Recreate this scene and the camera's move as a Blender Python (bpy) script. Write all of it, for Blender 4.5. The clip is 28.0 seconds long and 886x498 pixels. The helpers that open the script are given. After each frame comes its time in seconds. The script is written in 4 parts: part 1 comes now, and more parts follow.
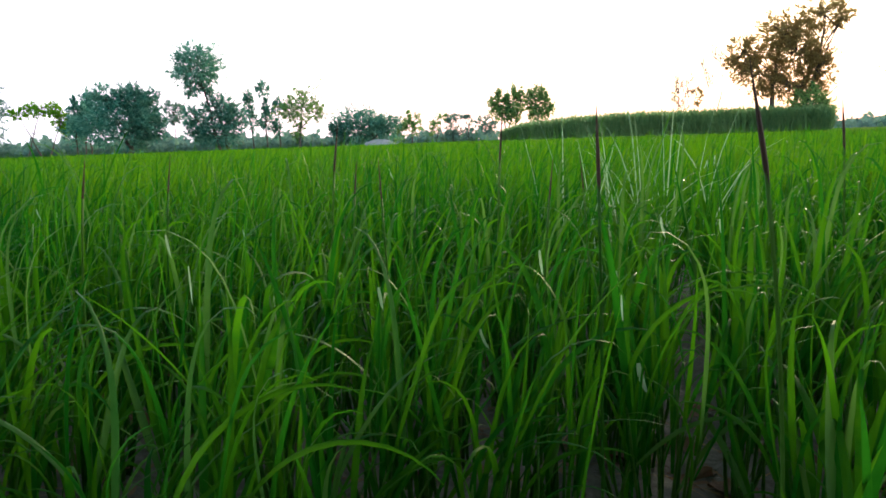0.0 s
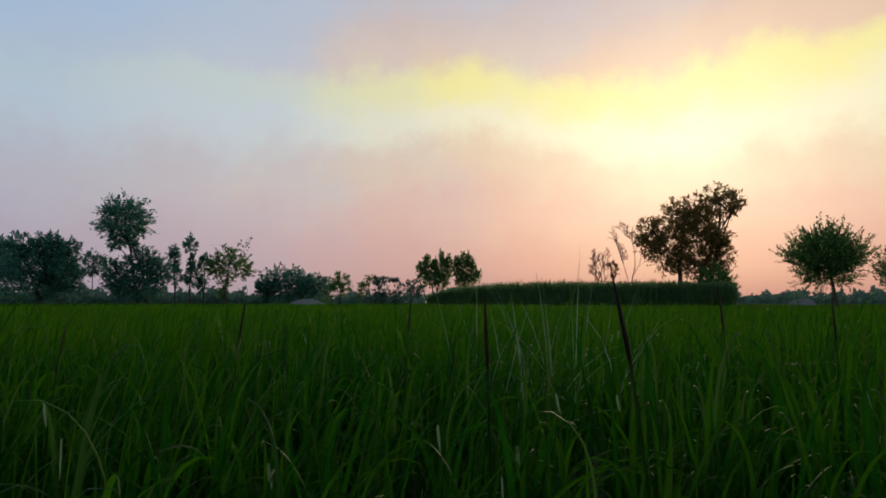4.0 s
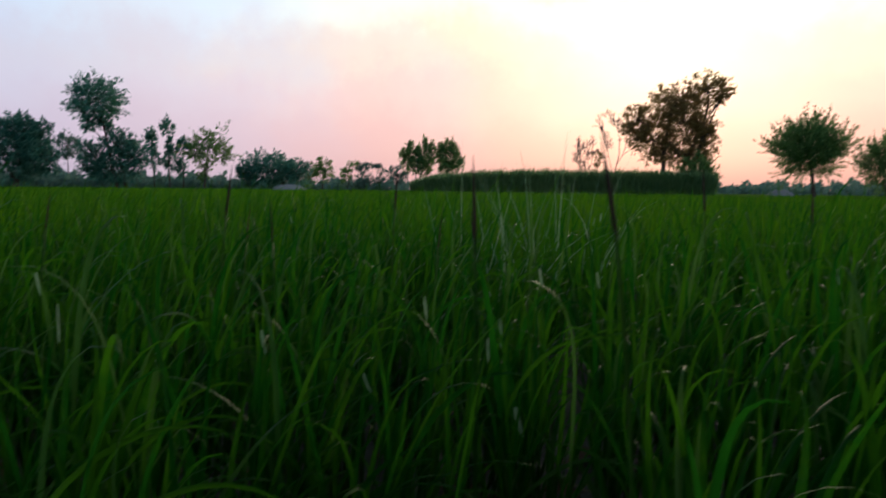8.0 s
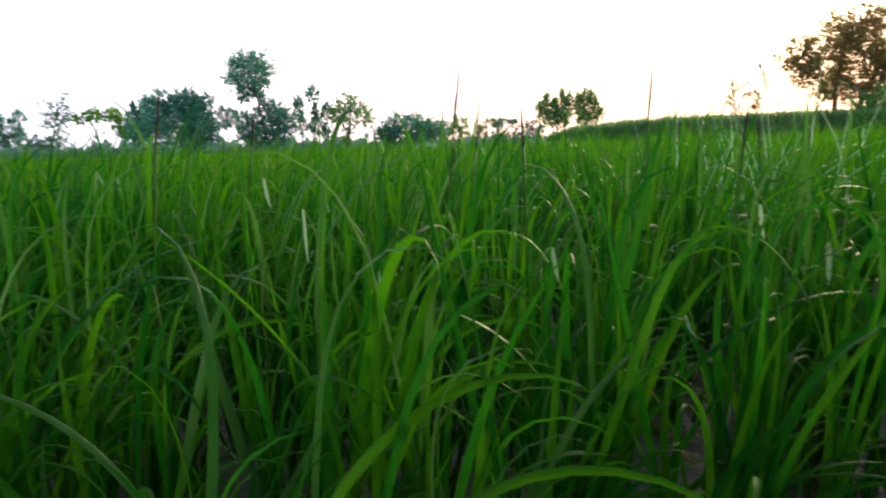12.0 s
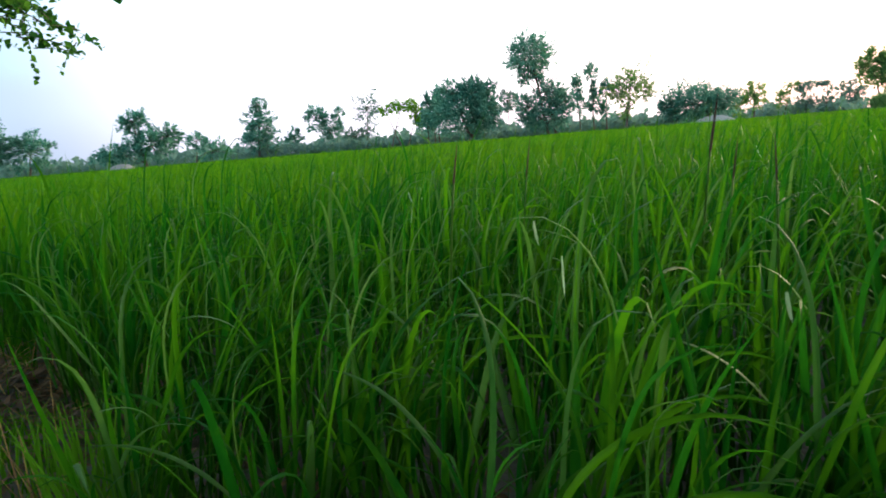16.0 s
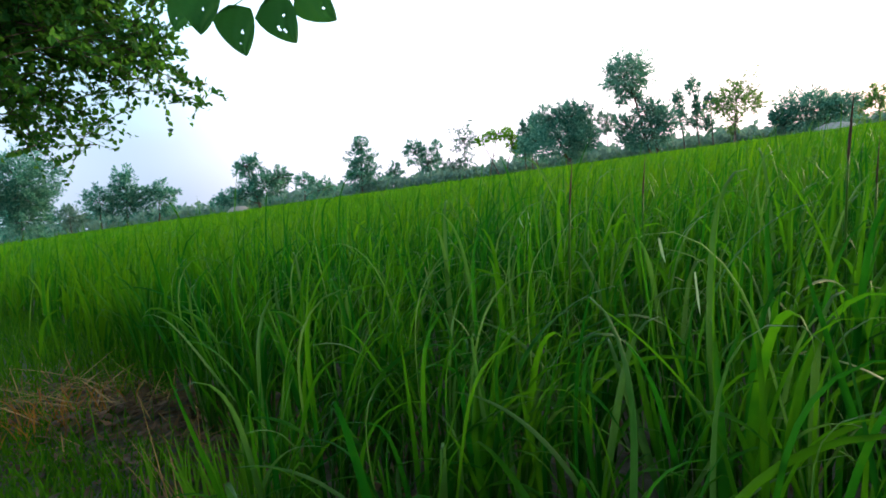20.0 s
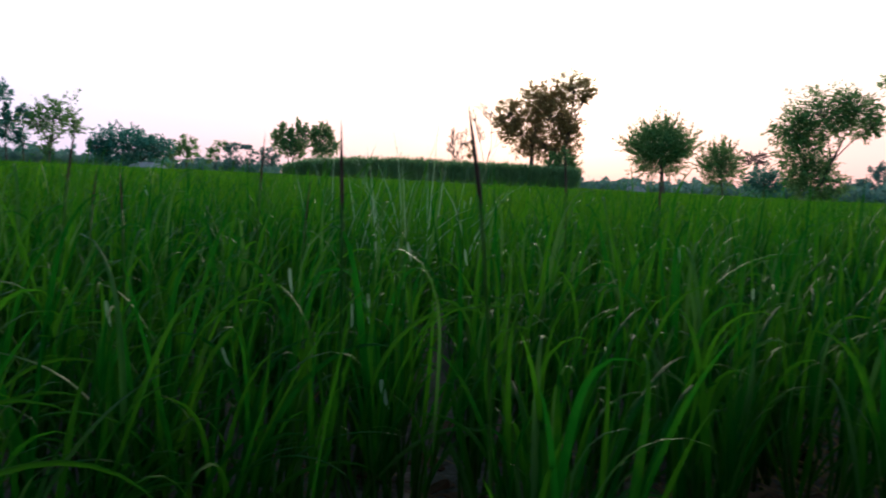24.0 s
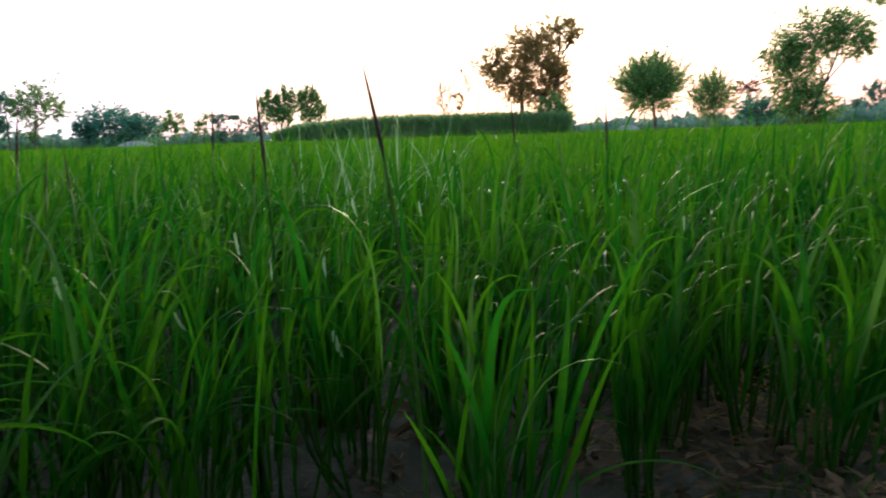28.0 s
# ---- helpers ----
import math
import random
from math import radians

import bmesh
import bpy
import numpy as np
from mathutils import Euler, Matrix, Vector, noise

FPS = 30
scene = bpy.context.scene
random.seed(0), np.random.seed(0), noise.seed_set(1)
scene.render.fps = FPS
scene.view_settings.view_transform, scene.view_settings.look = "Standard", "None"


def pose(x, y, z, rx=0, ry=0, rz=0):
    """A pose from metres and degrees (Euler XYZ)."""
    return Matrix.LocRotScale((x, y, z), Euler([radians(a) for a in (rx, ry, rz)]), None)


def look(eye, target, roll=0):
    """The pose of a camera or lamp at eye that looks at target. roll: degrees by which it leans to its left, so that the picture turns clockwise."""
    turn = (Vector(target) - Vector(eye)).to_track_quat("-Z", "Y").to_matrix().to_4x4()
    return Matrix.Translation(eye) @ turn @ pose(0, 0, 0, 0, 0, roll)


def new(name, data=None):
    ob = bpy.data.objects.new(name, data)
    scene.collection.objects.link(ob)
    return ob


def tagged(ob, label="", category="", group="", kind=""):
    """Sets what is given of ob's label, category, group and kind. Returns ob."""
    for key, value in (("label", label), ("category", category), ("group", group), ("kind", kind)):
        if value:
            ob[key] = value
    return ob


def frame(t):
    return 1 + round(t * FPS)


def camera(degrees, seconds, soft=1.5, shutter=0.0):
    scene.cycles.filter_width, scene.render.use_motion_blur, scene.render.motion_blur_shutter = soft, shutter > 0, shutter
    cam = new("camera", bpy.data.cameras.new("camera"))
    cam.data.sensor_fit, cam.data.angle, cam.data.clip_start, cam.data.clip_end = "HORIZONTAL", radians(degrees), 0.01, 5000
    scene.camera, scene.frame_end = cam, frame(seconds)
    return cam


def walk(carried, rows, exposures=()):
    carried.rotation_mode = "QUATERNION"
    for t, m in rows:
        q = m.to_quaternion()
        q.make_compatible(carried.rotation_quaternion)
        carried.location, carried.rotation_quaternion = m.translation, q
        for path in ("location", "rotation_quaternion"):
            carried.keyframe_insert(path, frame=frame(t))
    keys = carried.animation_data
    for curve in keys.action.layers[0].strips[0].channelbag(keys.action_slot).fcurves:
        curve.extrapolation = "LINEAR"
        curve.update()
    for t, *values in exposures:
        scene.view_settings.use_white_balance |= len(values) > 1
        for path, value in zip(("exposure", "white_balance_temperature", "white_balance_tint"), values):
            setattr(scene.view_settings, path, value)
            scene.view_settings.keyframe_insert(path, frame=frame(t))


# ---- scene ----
PATH = [
    (0, -0.000, 0.000, 0.620, 80.49, 1.96, -0.39),
    (0.5, 0.002, -0.011, 0.629, 80.60, 2.21, 0.18),
    (1, 0.011, -0.011, 0.631, 80.51, 1.95, 0.23),
    (1.5, 0.009, -0.028, 0.642, 80.85, 1.57, -0.81),
    (2, 0.005, -0.029, 0.637, 82.46, 0.80, -1.72),
    (2.5, 0.019, -0.042, 0.661, 84.13, 0.30, -2.83),
    (3, 0.020, -0.030, 0.655, 87.52, -0.07, -3.97),
    (3.5, 0.029, -0.030, 0.645, 93.20, -0.03, -5.39),
    (5.5, 0.067, -0.035, 0.630, 95.84, -0.23, -10.61),
    (6, 0.077, -0.037, 0.629, 94.92, -0.58, -12.94),
    (6.5, 0.089, -0.040, 0.630, 94.01, -1.25, -16.03),
    (7, 0.102, -0.044, 0.634, 89.97, -0.55, -15.00),
    (7.5, 0.080, -0.046, 0.628, 88.04, -0.62, -12.73),
    (8, 0.032, -0.033, 0.619, 84.75, -0.67, -8.19),
    (8.5, -0.036, 0.001, 0.571, 80.04, -0.66, -4.60),
    (9, -0.073, 0.047, 0.536, 77.88, -0.26, -2.08),
    (9.5, -0.102, 0.094, 0.503, 77.44, 0.54, -0.22),
    (10, -0.136, 0.136, 0.484, 75.75, 1.62, 0.95),
    (10.5, -0.155, 0.186, 0.490, 79.15, 1.60, 0.19),
    (11, -0.154, 0.202, 0.504, 80.58, 1.30, -0.62),
    (11.5, -0.156, 0.219, 0.499, 80.45, 1.82, -0.70),
    (12, -0.163, 0.237, 0.522, 81.07, 1.88, 3.60),
    (12.5, -0.179, 0.220, 0.540, 81.84, 2.49, 8.23),
    (14.5, -0.085, 0.113, 0.613, 81.30, 3.99, 19.44),
    (15, -0.091, 0.103, 0.621, 81.78, 4.40, 22.79),
    (15.5, -0.088, 0.091, 0.618, 80.74, 5.58, 25.13),
    (16, -0.096, 0.092, 0.617, 80.54, 4.58, 27.52),
    (16.5, -0.108, 0.083, 0.613, 81.32, 6.43, 30.12),
    (17, -0.110, 0.080, 0.606, 81.56, 7.26, 33.24),
    (17.5, -0.101, 0.081, 0.604, 81.61, 7.52, 32.40),
    (18, -0.082, 0.075, 0.603, 80.93, 8.37, 31.67),
    (18.5, -0.089, 0.075, 0.601, 81.22, 8.48, 32.30),
    (19, -0.092, 0.069, 0.608, 83.16, 8.91, 34.03),
    (19.5, -0.104, 0.066, 0.612, 83.42, 9.27, 34.81),
    (20, -0.118, 0.070, 0.614, 83.97, 7.84, 36.10),
    (20.5, -0.109, 0.069, 0.617, 84.06, 7.39, 34.57),
    (22.5, -0.049, 0.027, 0.592, 84.76, 1.19, 9.38),
    (23, -0.034, 0.016, 0.584, 83.57, 1.47, -0.39),
    (23.5, 0.011, -0.001, 0.586, 83.48, -1.28, -12.30),
    (24, 0.042, -0.029, 0.594, 83.96, -2.79, -19.20),
    (24.5, 0.073, -0.053, 0.594, 83.94, -3.45, -23.84),
    (25, 0.090, -0.058, 0.593, 84.35, -3.97, -27.65),
    (25.5, 0.099, -0.080, 0.592, 86.12, -2.22, -29.77),
    (26, 0.118, -0.090, 0.606, 89.54, 0.85, -27.23),
    (26.5, 0.139, -0.092, 0.592, 90.93, 1.56, -25.82),
    (27, 0.145, -0.102, 0.586, 90.94, 0.49, -26.58),
    (27.5, 0.133, -0.106, 0.585, 83.49, 0.64, -24.30),
    (28, 0.122, -0.101, 0.591, 80.00, 1.86, -19.87),
]
EXPOSURE = [
    (0, 1.80, 6500, 7.0), (1.5, 1.70, 6355, 8.0), (2, 1.20, 6346, 8.3), (2.5, 0.45, 6338, 8.7), (3, 0.05, 6080, 9.5), (3.5, -0.70, 6250, 10.0),
    (5.5, -0.92, 6366, 12.3), (6.5, -0.92, 6362, 12.8), (7, -0.30, 5875, 12.5), (7.5, -0.30, 5887, 12.2), (8, -0.20, 6000, 12.5), (8.5, 1.00, 6450, 9.5),
    (9, 2.40, 6700, 7.0), (9.5, 2.80, 7300, 14.0), (10, 3.75, 7900, 19.0), (10.5, 3.55, 7700, 16.0), (11, 2.45, 7000, 10.0), (11.5, 2.00, 6700, 7.0),
    (12, 1.60, 6500, 6.0), (12.5, 1.50, 6590, 5.9), (14.5, 1.50, 6550, 5.5), (16, 1.70, 6520, 5.2), (17, 1.80, 6500, 5.0), (20, 1.70, 6500, 5.0),
    (20.5, 1.60, 6500, 5.0), (22.5, 0.60, 6200, 7.4), (23, 0.40, 5730, 8.0), (23.5, 0.50, 5480, 8.0), (25, 0.42, 5450, 8.8), (25.5, 0.35, 5420, 9.6),
    (26, -0.15, 5500, 9.8), (26.5, -0.35, 5580, 10.0), (27, -0.35, 5580, 10.0), (27.5, -0.15, 5550, 9.2), (28, 1.40, 6150, 8.0),
]
cam = camera(68.8, 28.0, soft=1.7, shutter=0.45)
walk(cam, [(t, pose(x, y, z, rx, ry, rz)) for t, x, y, z, rx, ry, rz in PATH], EXPOSURE)

# ---- sky and sun ----
SUN_AZ, SUN_EL = 27.0, 14.0
sun_dir = Vector((math.sin(radians(SUN_AZ)) * math.cos(radians(SUN_EL)), math.cos(radians(SUN_AZ)) * math.cos(radians(SUN_EL)), math.sin(radians(SUN_EL))))


def build_world():
    w = bpy.data.worlds.new("dusk_sky")
    scene.world = w
    w.use_nodes = True
    nt = w.node_tree
    nt.nodes.clear()
    N, L = nt.nodes.new, nt.links.new

    def mth(op, a, b=None, c=None, clamp=False):
        n = N("ShaderNodeMath")
        n.operation, n.use_clamp = op, clamp
        for i, v in enumerate((a, b, c)):
            if v is None:
                continue
            if isinstance(v, (int, float)):
                n.inputs[i].default_value = v
            else:
                L(v, n.inputs[i])
        return n.outputs[0]

    def mix(fac, a, b, blend="MIX"):
        n = N("ShaderNodeMix")
        n.data_type, n.blend_type = "RGBA", blend
        for i, v in ((0, fac), (6, a), (7, b)):
            if isinstance(v, (int, float)):
                n.inputs[i].default_value = v
            elif isinstance(v, tuple):
                n.inputs[i].default_value = (*v, 1)
            else:
                L(v, n.inputs[i])
        return n.outputs[2]

    def ramp(fac, stops):
        n = N("ShaderNodeValToRGB")
        n.color_ramp.interpolation = "EASE"
        e = n.color_ramp.elements
        while len(e) < len(stops):
            e.new(0.5)
        for el, (p, c) in zip(e, stops):
            el.position, el.color = p, (*c, 1)
        L(fac, n.inputs[0])
        return n.outputs[0]

    co = N("ShaderNodeTexCoord").outputs["Generated"]
    sep = N("ShaderNodeSeparateXYZ")
    L(co, sep.inputs[0])
    up = mth("MAXIMUM", sep.outputs[2], 0.0)
    dot = N("ShaderNodeVectorMath")
    dot.operation = "DOT_PRODUCT"
    L(co, dot.inputs[0])
    dot.inputs[1].default_value = sun_dir
    near = mth("MULTIPLY_ADD", dot.outputs["Value"], 0.5, 0.5, True)
    lit = N("ShaderNodeVectorMath")
    lit.operation = "DOT_PRODUCT"
    L(co, lit.inputs[0])
    lit.inputs[1].default_value = (math.sin(radians(40)) * 0.97, math.cos(radians(40)) * 0.97, 0.243)
    glow = mth("MULTIPLY_ADD", lit.outputs["Value"], 0.5, 0.5, True)
    # colours by height, on the sun's side and away from it
    wv = N("ShaderNodeTexNoise")
    wv.inputs["Scale"].default_value, wv.inputs["Detail"].default_value, wv.inputs["Roughness"].default_value = 4.2, 9, 0.64
    mv = N("ShaderNodeMapping")
    mv.inputs["Location"].default_value = (0.7, 1.9, 0.4)
    L(co, mv.inputs[0])
    L(mv.outputs[0], wv.inputs[0])
    wavy = mth("MULTIPLY_ADD", mth("SUBTRACT", wv.outputs[0], 0.5), 0.23, up)
    low = mth("MINIMUM", mth("MULTIPLY", up, 6.0), 1.0)
    h = mth("ADD", mth("MULTIPLY", wavy, low), mth("MULTIPLY", up, mth("SUBTRACT", 1.0, low)))
    warm = ramp(h, [(0.0, (0.92, 0.43, 0.36)), (0.06, (1.06, 0.53, 0.43)), (0.13, (1.18, 0.70, 0.53)), (0.19, (1.20, 0.90, 0.62)), (0.25, (1.38, 1.28, 0.86)), (0.315, (1.42, 1.28, 0.50)), (0.36, (1.22, 0.86, 0.62)), (0.42, (1.10, 0.76, 0.60)), (0.6, (0.26, 0.27, 0.29)), (1.0, (0.18, 0.20, 0.24))])
    cool = ramp(h, [(0.0, (0.67, 0.58, 0.67)), (0.09, (0.76, 0.67, 0.78)), (0.16, (0.80, 0.78, 0.88)), (0.28, (0.76, 0.93, 1.12)), (0.42, (0.68, 0.90, 1.14)), (0.65, (0.28, 0.33, 0.40)), (1.0, (0.21, 0.25, 0.30))])
    wn = N("ShaderNodeTexNoise")
    wn.inputs["Scale"].default_value, wn.inputs["Detail"].default_value, wn.inputs["Roughness"].default_value = 3.4, 7, 0.55
    L(co, wn.inputs[0])
    ragged = mth("MULTIPLY_ADD", mth("SUBTRACT", wn.outputs[0], 0.5), mth("MULTIPLY", low, 0.24), glow)
    side = ramp(mth("SUBTRACT", ragged, mth("MULTIPLY", mth("MAXIMUM", mth("SUBTRACT", up, 0.33), 0.0), 0.70)), [(0.0, (0, 0, 0)), (0.64, (0.0, 0.0, 0.0)), (0.81, (0.24, 0.24, 0.24)), (0.90, (0.72, 0.72, 0.72)), (0.955, (1, 1, 1))])
    base = mix(side, cool, warm)
    # the unseen sky opposite the sun is raised to brighten the trees' near sides
    dim = ramp(near, [(0.0, (1.32, 1.38, 1.36)), (0.28, (1.06, 1.20, 1.28)), (0.42, (0.34, 0.46, 0.54)), (0.52, (0.25, 0.35, 0.41)), (0.66, (0.60, 0.65, 0.70)), (0.80, (0.90, 0.93, 0.96)), (0.92, (1.0, 1.0, 1.0)), (1.0, (1, 1, 1))])
    base = mix(1.0, base, dim, "MULTIPLY")
    # the glow of the veiled sun
    g1 = mth("POWER", mth("MAXIMUM", dot.outputs["Value"], 0.0), 260.0)
    base = mix(g1, base, (0.10, 0.09, 0.07), "ADD")
    sky = N("ShaderNodeTexSky")
    sky.sky_type, sky.sun_disc = "NISHITA", False
    sky.sun_elevation, sky.sun_rotation = radians(SUN_EL), radians(SUN_AZ)
    sky.dust_density = 4.0
    bg1, bg2, add, out = N("ShaderNodeBackground"), N("ShaderNodeBackground"), N("ShaderNodeAddShader"), N("ShaderNodeOutputWorld")
    L(base, bg1.inputs[0])
    L(sky.outputs[0], bg2.inputs[0])
    bg1.inputs[1].default_value, bg2.inputs[1].default_value = 1.0, 0.01
    L(bg1.outputs[0], add.inputs[0])
    L(bg2.outputs[0], add.inputs[1])
    L(add.outputs[0], out.inputs[0])


build_world()
lamp = bpy.data.lights.new("sun", "SUN")
lamp.energy, lamp.angle, lamp.color = 1.1, radians(12), (1.0, 0.80, 0.52)
sun = new("sun", lamp)
sun.matrix_world = look(sun_dir * 50, (0, 0, 0))

# ---- materials ----


def material(name, colours, rough=0.6, scale=8.0, bump=0.0, bump_scale=40.0, through_light=0.0, island=False, spec=0.4, grain=0.0, coat=0.0, sheen=0.0):
    """Two to three colours mixed by noise at two scales and by the piece's own random value."""
    m = bpy.data.materials.new(name)
    m.use_nodes = True
    nt = m.node_tree
    nt.nodes.clear()
    N, L = nt.nodes.new, nt.links.new
    co = N("ShaderNodeTexCoord").outputs["Object"]
    n1, n2 = N("ShaderNodeTexNoise"), N("ShaderNodeTexNoise")
    n1.inputs["Scale"].default_value, n2.inputs["Scale"].default_value = scale, scale * 9
    n1.inputs["Detail"].default_value, n2.inputs["Detail"].default_value = 4, 3
    L(co, n1.inputs[0])
    L(co, n2.inputs[0])
    s = N("ShaderNodeMath")
    s.operation = "MULTIPLY_ADD"
    L(n2.outputs[0], s.inputs[0])
    s.inputs[1].default_value = 0.35 + grain
    L(n1.outputs[0], s.inputs[2])
    rnd = N("ShaderNodeNewGeometry").outputs["Random Per Island"] if island else N("ShaderNodeObjectInfo").outputs["Random"]
    a = N("ShaderNodeMath")
    a.operation = "MULTIPLY_ADD"
    L(rnd, a.inputs[0])
    a.inputs[1].default_value = 0.5 if through_light else 0.12
    L(s.outputs[0], a.inputs[2])
    r = N("ShaderNodeValToRGB")
    e = r.color_ramp.elements
    while len(e) < len(colours):
        e.new(0.5)
    lo, hi = 0.45, 1.15 if through_light else 0.95
    for i, (el, c) in enumerate(zip(e, colours)):
        el.position, el.color = min(1.0, lo + (hi - lo) * i / max(1, len(colours) - 1)), (*c, 1)
    L(a.outputs[0], r.inputs[0])
    p = N("ShaderNodeBsdfPrincipled")
    L(r.outputs[0], p.inputs["Base Color"])
    p.inputs["Roughness"].default_value = rough
    p.inputs["Specular IOR Level"].default_value = spec
    p.inputs["Coat Weight"].default_value = coat
    p.inputs["Sheen Weight"].default_value, p.inputs["Sheen Roughness"].default_value = sheen, 0.35
    p.inputs["Sheen Tint"].default_value = (0.75, 1.0, 0.8, 1)
    if bump:
        b = N("ShaderNodeBump")
        b.inputs["Strength"].default_value, b.inputs["Distance"].default_value = bump, 0.01
        n3 = N("ShaderNodeTexNoise")
        n3.inputs["Scale"].default_value, n3.inputs["Detail"].default_value = bump_scale, 6
        L(co, n3.inputs[0])
        L(n3.outputs[0], b.inputs["Height"])
        L(b.outputs[0], p.inputs["Normal"])
    o = N("ShaderNodeOutputMaterial")
    if through_light:
        t, mx, hs = N("ShaderNodeBsdfTranslucent"), N("ShaderNodeMixShader"), N("ShaderNodeHueSaturation")
        hs.inputs["Hue"].default_value, hs.inputs["Value"].default_value = 0.486, 1.4
        L(r.outputs[0], hs.inputs["Color"])
        L(hs.outputs[0], t.inputs[0])
        mx.inputs[0].default_value = through_light
        L(p.outputs[0], mx.inputs[1])
        L(t.outputs[0], mx.inputs[2])
        L(mx.outputs[0], o.inputs[0])
    else:
        L(p.outputs[0], o.inputs[0])
    return m


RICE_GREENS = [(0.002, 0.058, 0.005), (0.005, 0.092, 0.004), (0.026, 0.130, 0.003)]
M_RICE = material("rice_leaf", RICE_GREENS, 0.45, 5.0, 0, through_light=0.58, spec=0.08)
M_STEM = material("rice_stem", [(0.010, 0.075, 0.007), (0.026, 0.112, 0.010), (0.060, 0.145, 0.020)], 0.5, 20.0, 0, through_light=0.4, spec=0.12)
# paler rice leaf: the sky's sheen on bent blades put into the colour
M_RICE_SHEEN = material("rice_leaf_sheen", [(0.016, 0.095, 0.012), (0.050, 0.145, 0.022)], 0.42, 6.0, 0, through_light=0.5, spec=0.15)
# same rice, paler in two steps: low-sun glare over the paddy put into colour
M_RICE_FIELD_LIT = material("rice_leaf_field_lit", [(0.006, 0.073, 0.005), (0.015, 0.114, 0.004), (0.048, 0.157, 0.003)], 0.5, 0.6, 0, through_light=0.6, island=True, spec=0.05)
M_RICE_FAR_LIT = material("rice_leaf_far_lit", [(0.012, 0.094, 0.008), (0.026, 0.134, 0.006), (0.058, 0.172, 0.005)], 0.8, 0.6, 0, through_light=0.64, island=True, spec=0.02)
# pale underside of folded tips, and painted glints on other blades
M_PALE_GLINT = material("pale_leaf_tip_glint", [(0.09, 0.20, 0.085), (0.20, 0.32, 0.19)], 0.5, 30, through_light=0.4)
# dark brown puts the bright sky behind these rice leaf tips into their colour
M_BACKLIT_TIP = material("backlit_leaf_tip", [(0.024, 0.014, 0.008), (0.060, 0.024, 0.014)], 0.6, 30, through_light=0.2)
M_DRY = material("dry_straw", [(0.070, 0.034, 0.010), (0.16, 0.082, 0.024), (0.38, 0.24, 0.085)], 0.7, 12, through_light=0.2, island=True, spec=0.15)
M_RUSTY = material("rusty_dry_grass", [(0.19, 0.078, 0.012), (0.34, 0.16, 0.026)], 0.7, 12, through_light=0.35, spec=0.1)
M_GOLD = material("golden_seed_head", [(0.11, 0.075, 0.015), (0.24, 0.16, 0.032)], 0.7, 60, through_light=0.25, island=True)
M_DEAD = material("dead_leaf", [(0.030, 0.018, 0.010), (0.070, 0.042, 0.023), (0.150, 0.086, 0.048)], 0.65, 25, through_light=0.15, island=True, spec=0.15)
M_MUD = material("wet_mud", [(0.014, 0.012, 0.008), (0.040, 0.036, 0.025), (0.086, 0.077, 0.056)], 0.55, 2.2, 1.0, 45, grain=0.35, spec=0.2)
M_BARK = material("bark", [(0.030, 0.022, 0.017), (0.085, 0.062, 0.048)], 0.85, 3, 0.6, 20)
# bluish haze is mixed into these leaves; the palest stop paints lit flecks
M_TEAL_HAZED = material("leaf_blue_green_hazed", [(0.018, 0.088, 0.070), (0.036, 0.145, 0.110), (0.110, 0.250, 0.180)], 0.6, 0.25, through_light=0.58, island=True, spec=0.1)
# third colour paints the dappled light that falls on single leaves
M_GREEN_FLECKED = material("leaf_green_lit_flecks", [(0.026, 0.085, 0.028), (0.058, 0.145, 0.042), (0.150, 0.260, 0.075)], 0.55, 0.25, through_light=0.62, island=True, spec=0.1)
# lightened and browned: glare from the sun behind is put into the olive
M_OLIVE_GLARE = material("leaf_olive_glare", [(0.140, 0.100, 0.038), (0.180, 0.135, 0.046), (0.220, 0.165, 0.055)], 0.55, 0.25, through_light=0.68, island=True, spec=0.1)
M_LIME = material("leaf_yellow_green", [(0.04, 0.165, 0.006), (0.08, 0.225, 0.010)], 0.6, 0.25, through_light=0.45, island=True, spec=0.03)
M_RUST = material("leaf_rust", [(0.06, 0.035, 0.03), (0.11, 0.065, 0.05)], 0.6, 0.25, through_light=0.3, island=True)
M_MULBERRY = material("mulberry_leaf", [(0.007, 0.055, 0.013), (0.016, 0.092, 0.016), (0.050, 0.165, 0.018)], 0.5, 3.0, through_light=0.55, island=True, spec=0.12)
M_BIGLEAF = material("broad_leaf", [(0.010, 0.072, 0.013), (0.018, 0.105, 0.018)], 0.55, 12.0, 0.3, 60, through_light=0.3, spec=0.15)
# cane greens made paler to hold the haze in front of the block
M_CANE_HAZED = material("sugarcane_leaf_hazed", [(0.075, 0.165, 0.070), (0.105, 0.205, 0.080), (0.140, 0.235, 0.090)], 0.6, 0.3, through_light=0.6, island=True, spec=0.1)
M_HEAP = material("pale_heap", [(0.13, 0.125, 0.12), (0.18, 0.175, 0.165), (0.23, 0.225, 0.21)], 0.8, 0.6, 0.4, 5)
# distance haze is put into this pale bluish leaf colour
M_WOODS_HAZED = material("far_leaf_hazed", [(0.060, 0.125, 0.105), (0.080, 0.155, 0.125), (0.105, 0.180, 0.140)], 0.7, 0.08, through_light=0.45, island=True, spec=0.1)

# ---- mesh helpers ----
rng = np.random.default_rng(7)


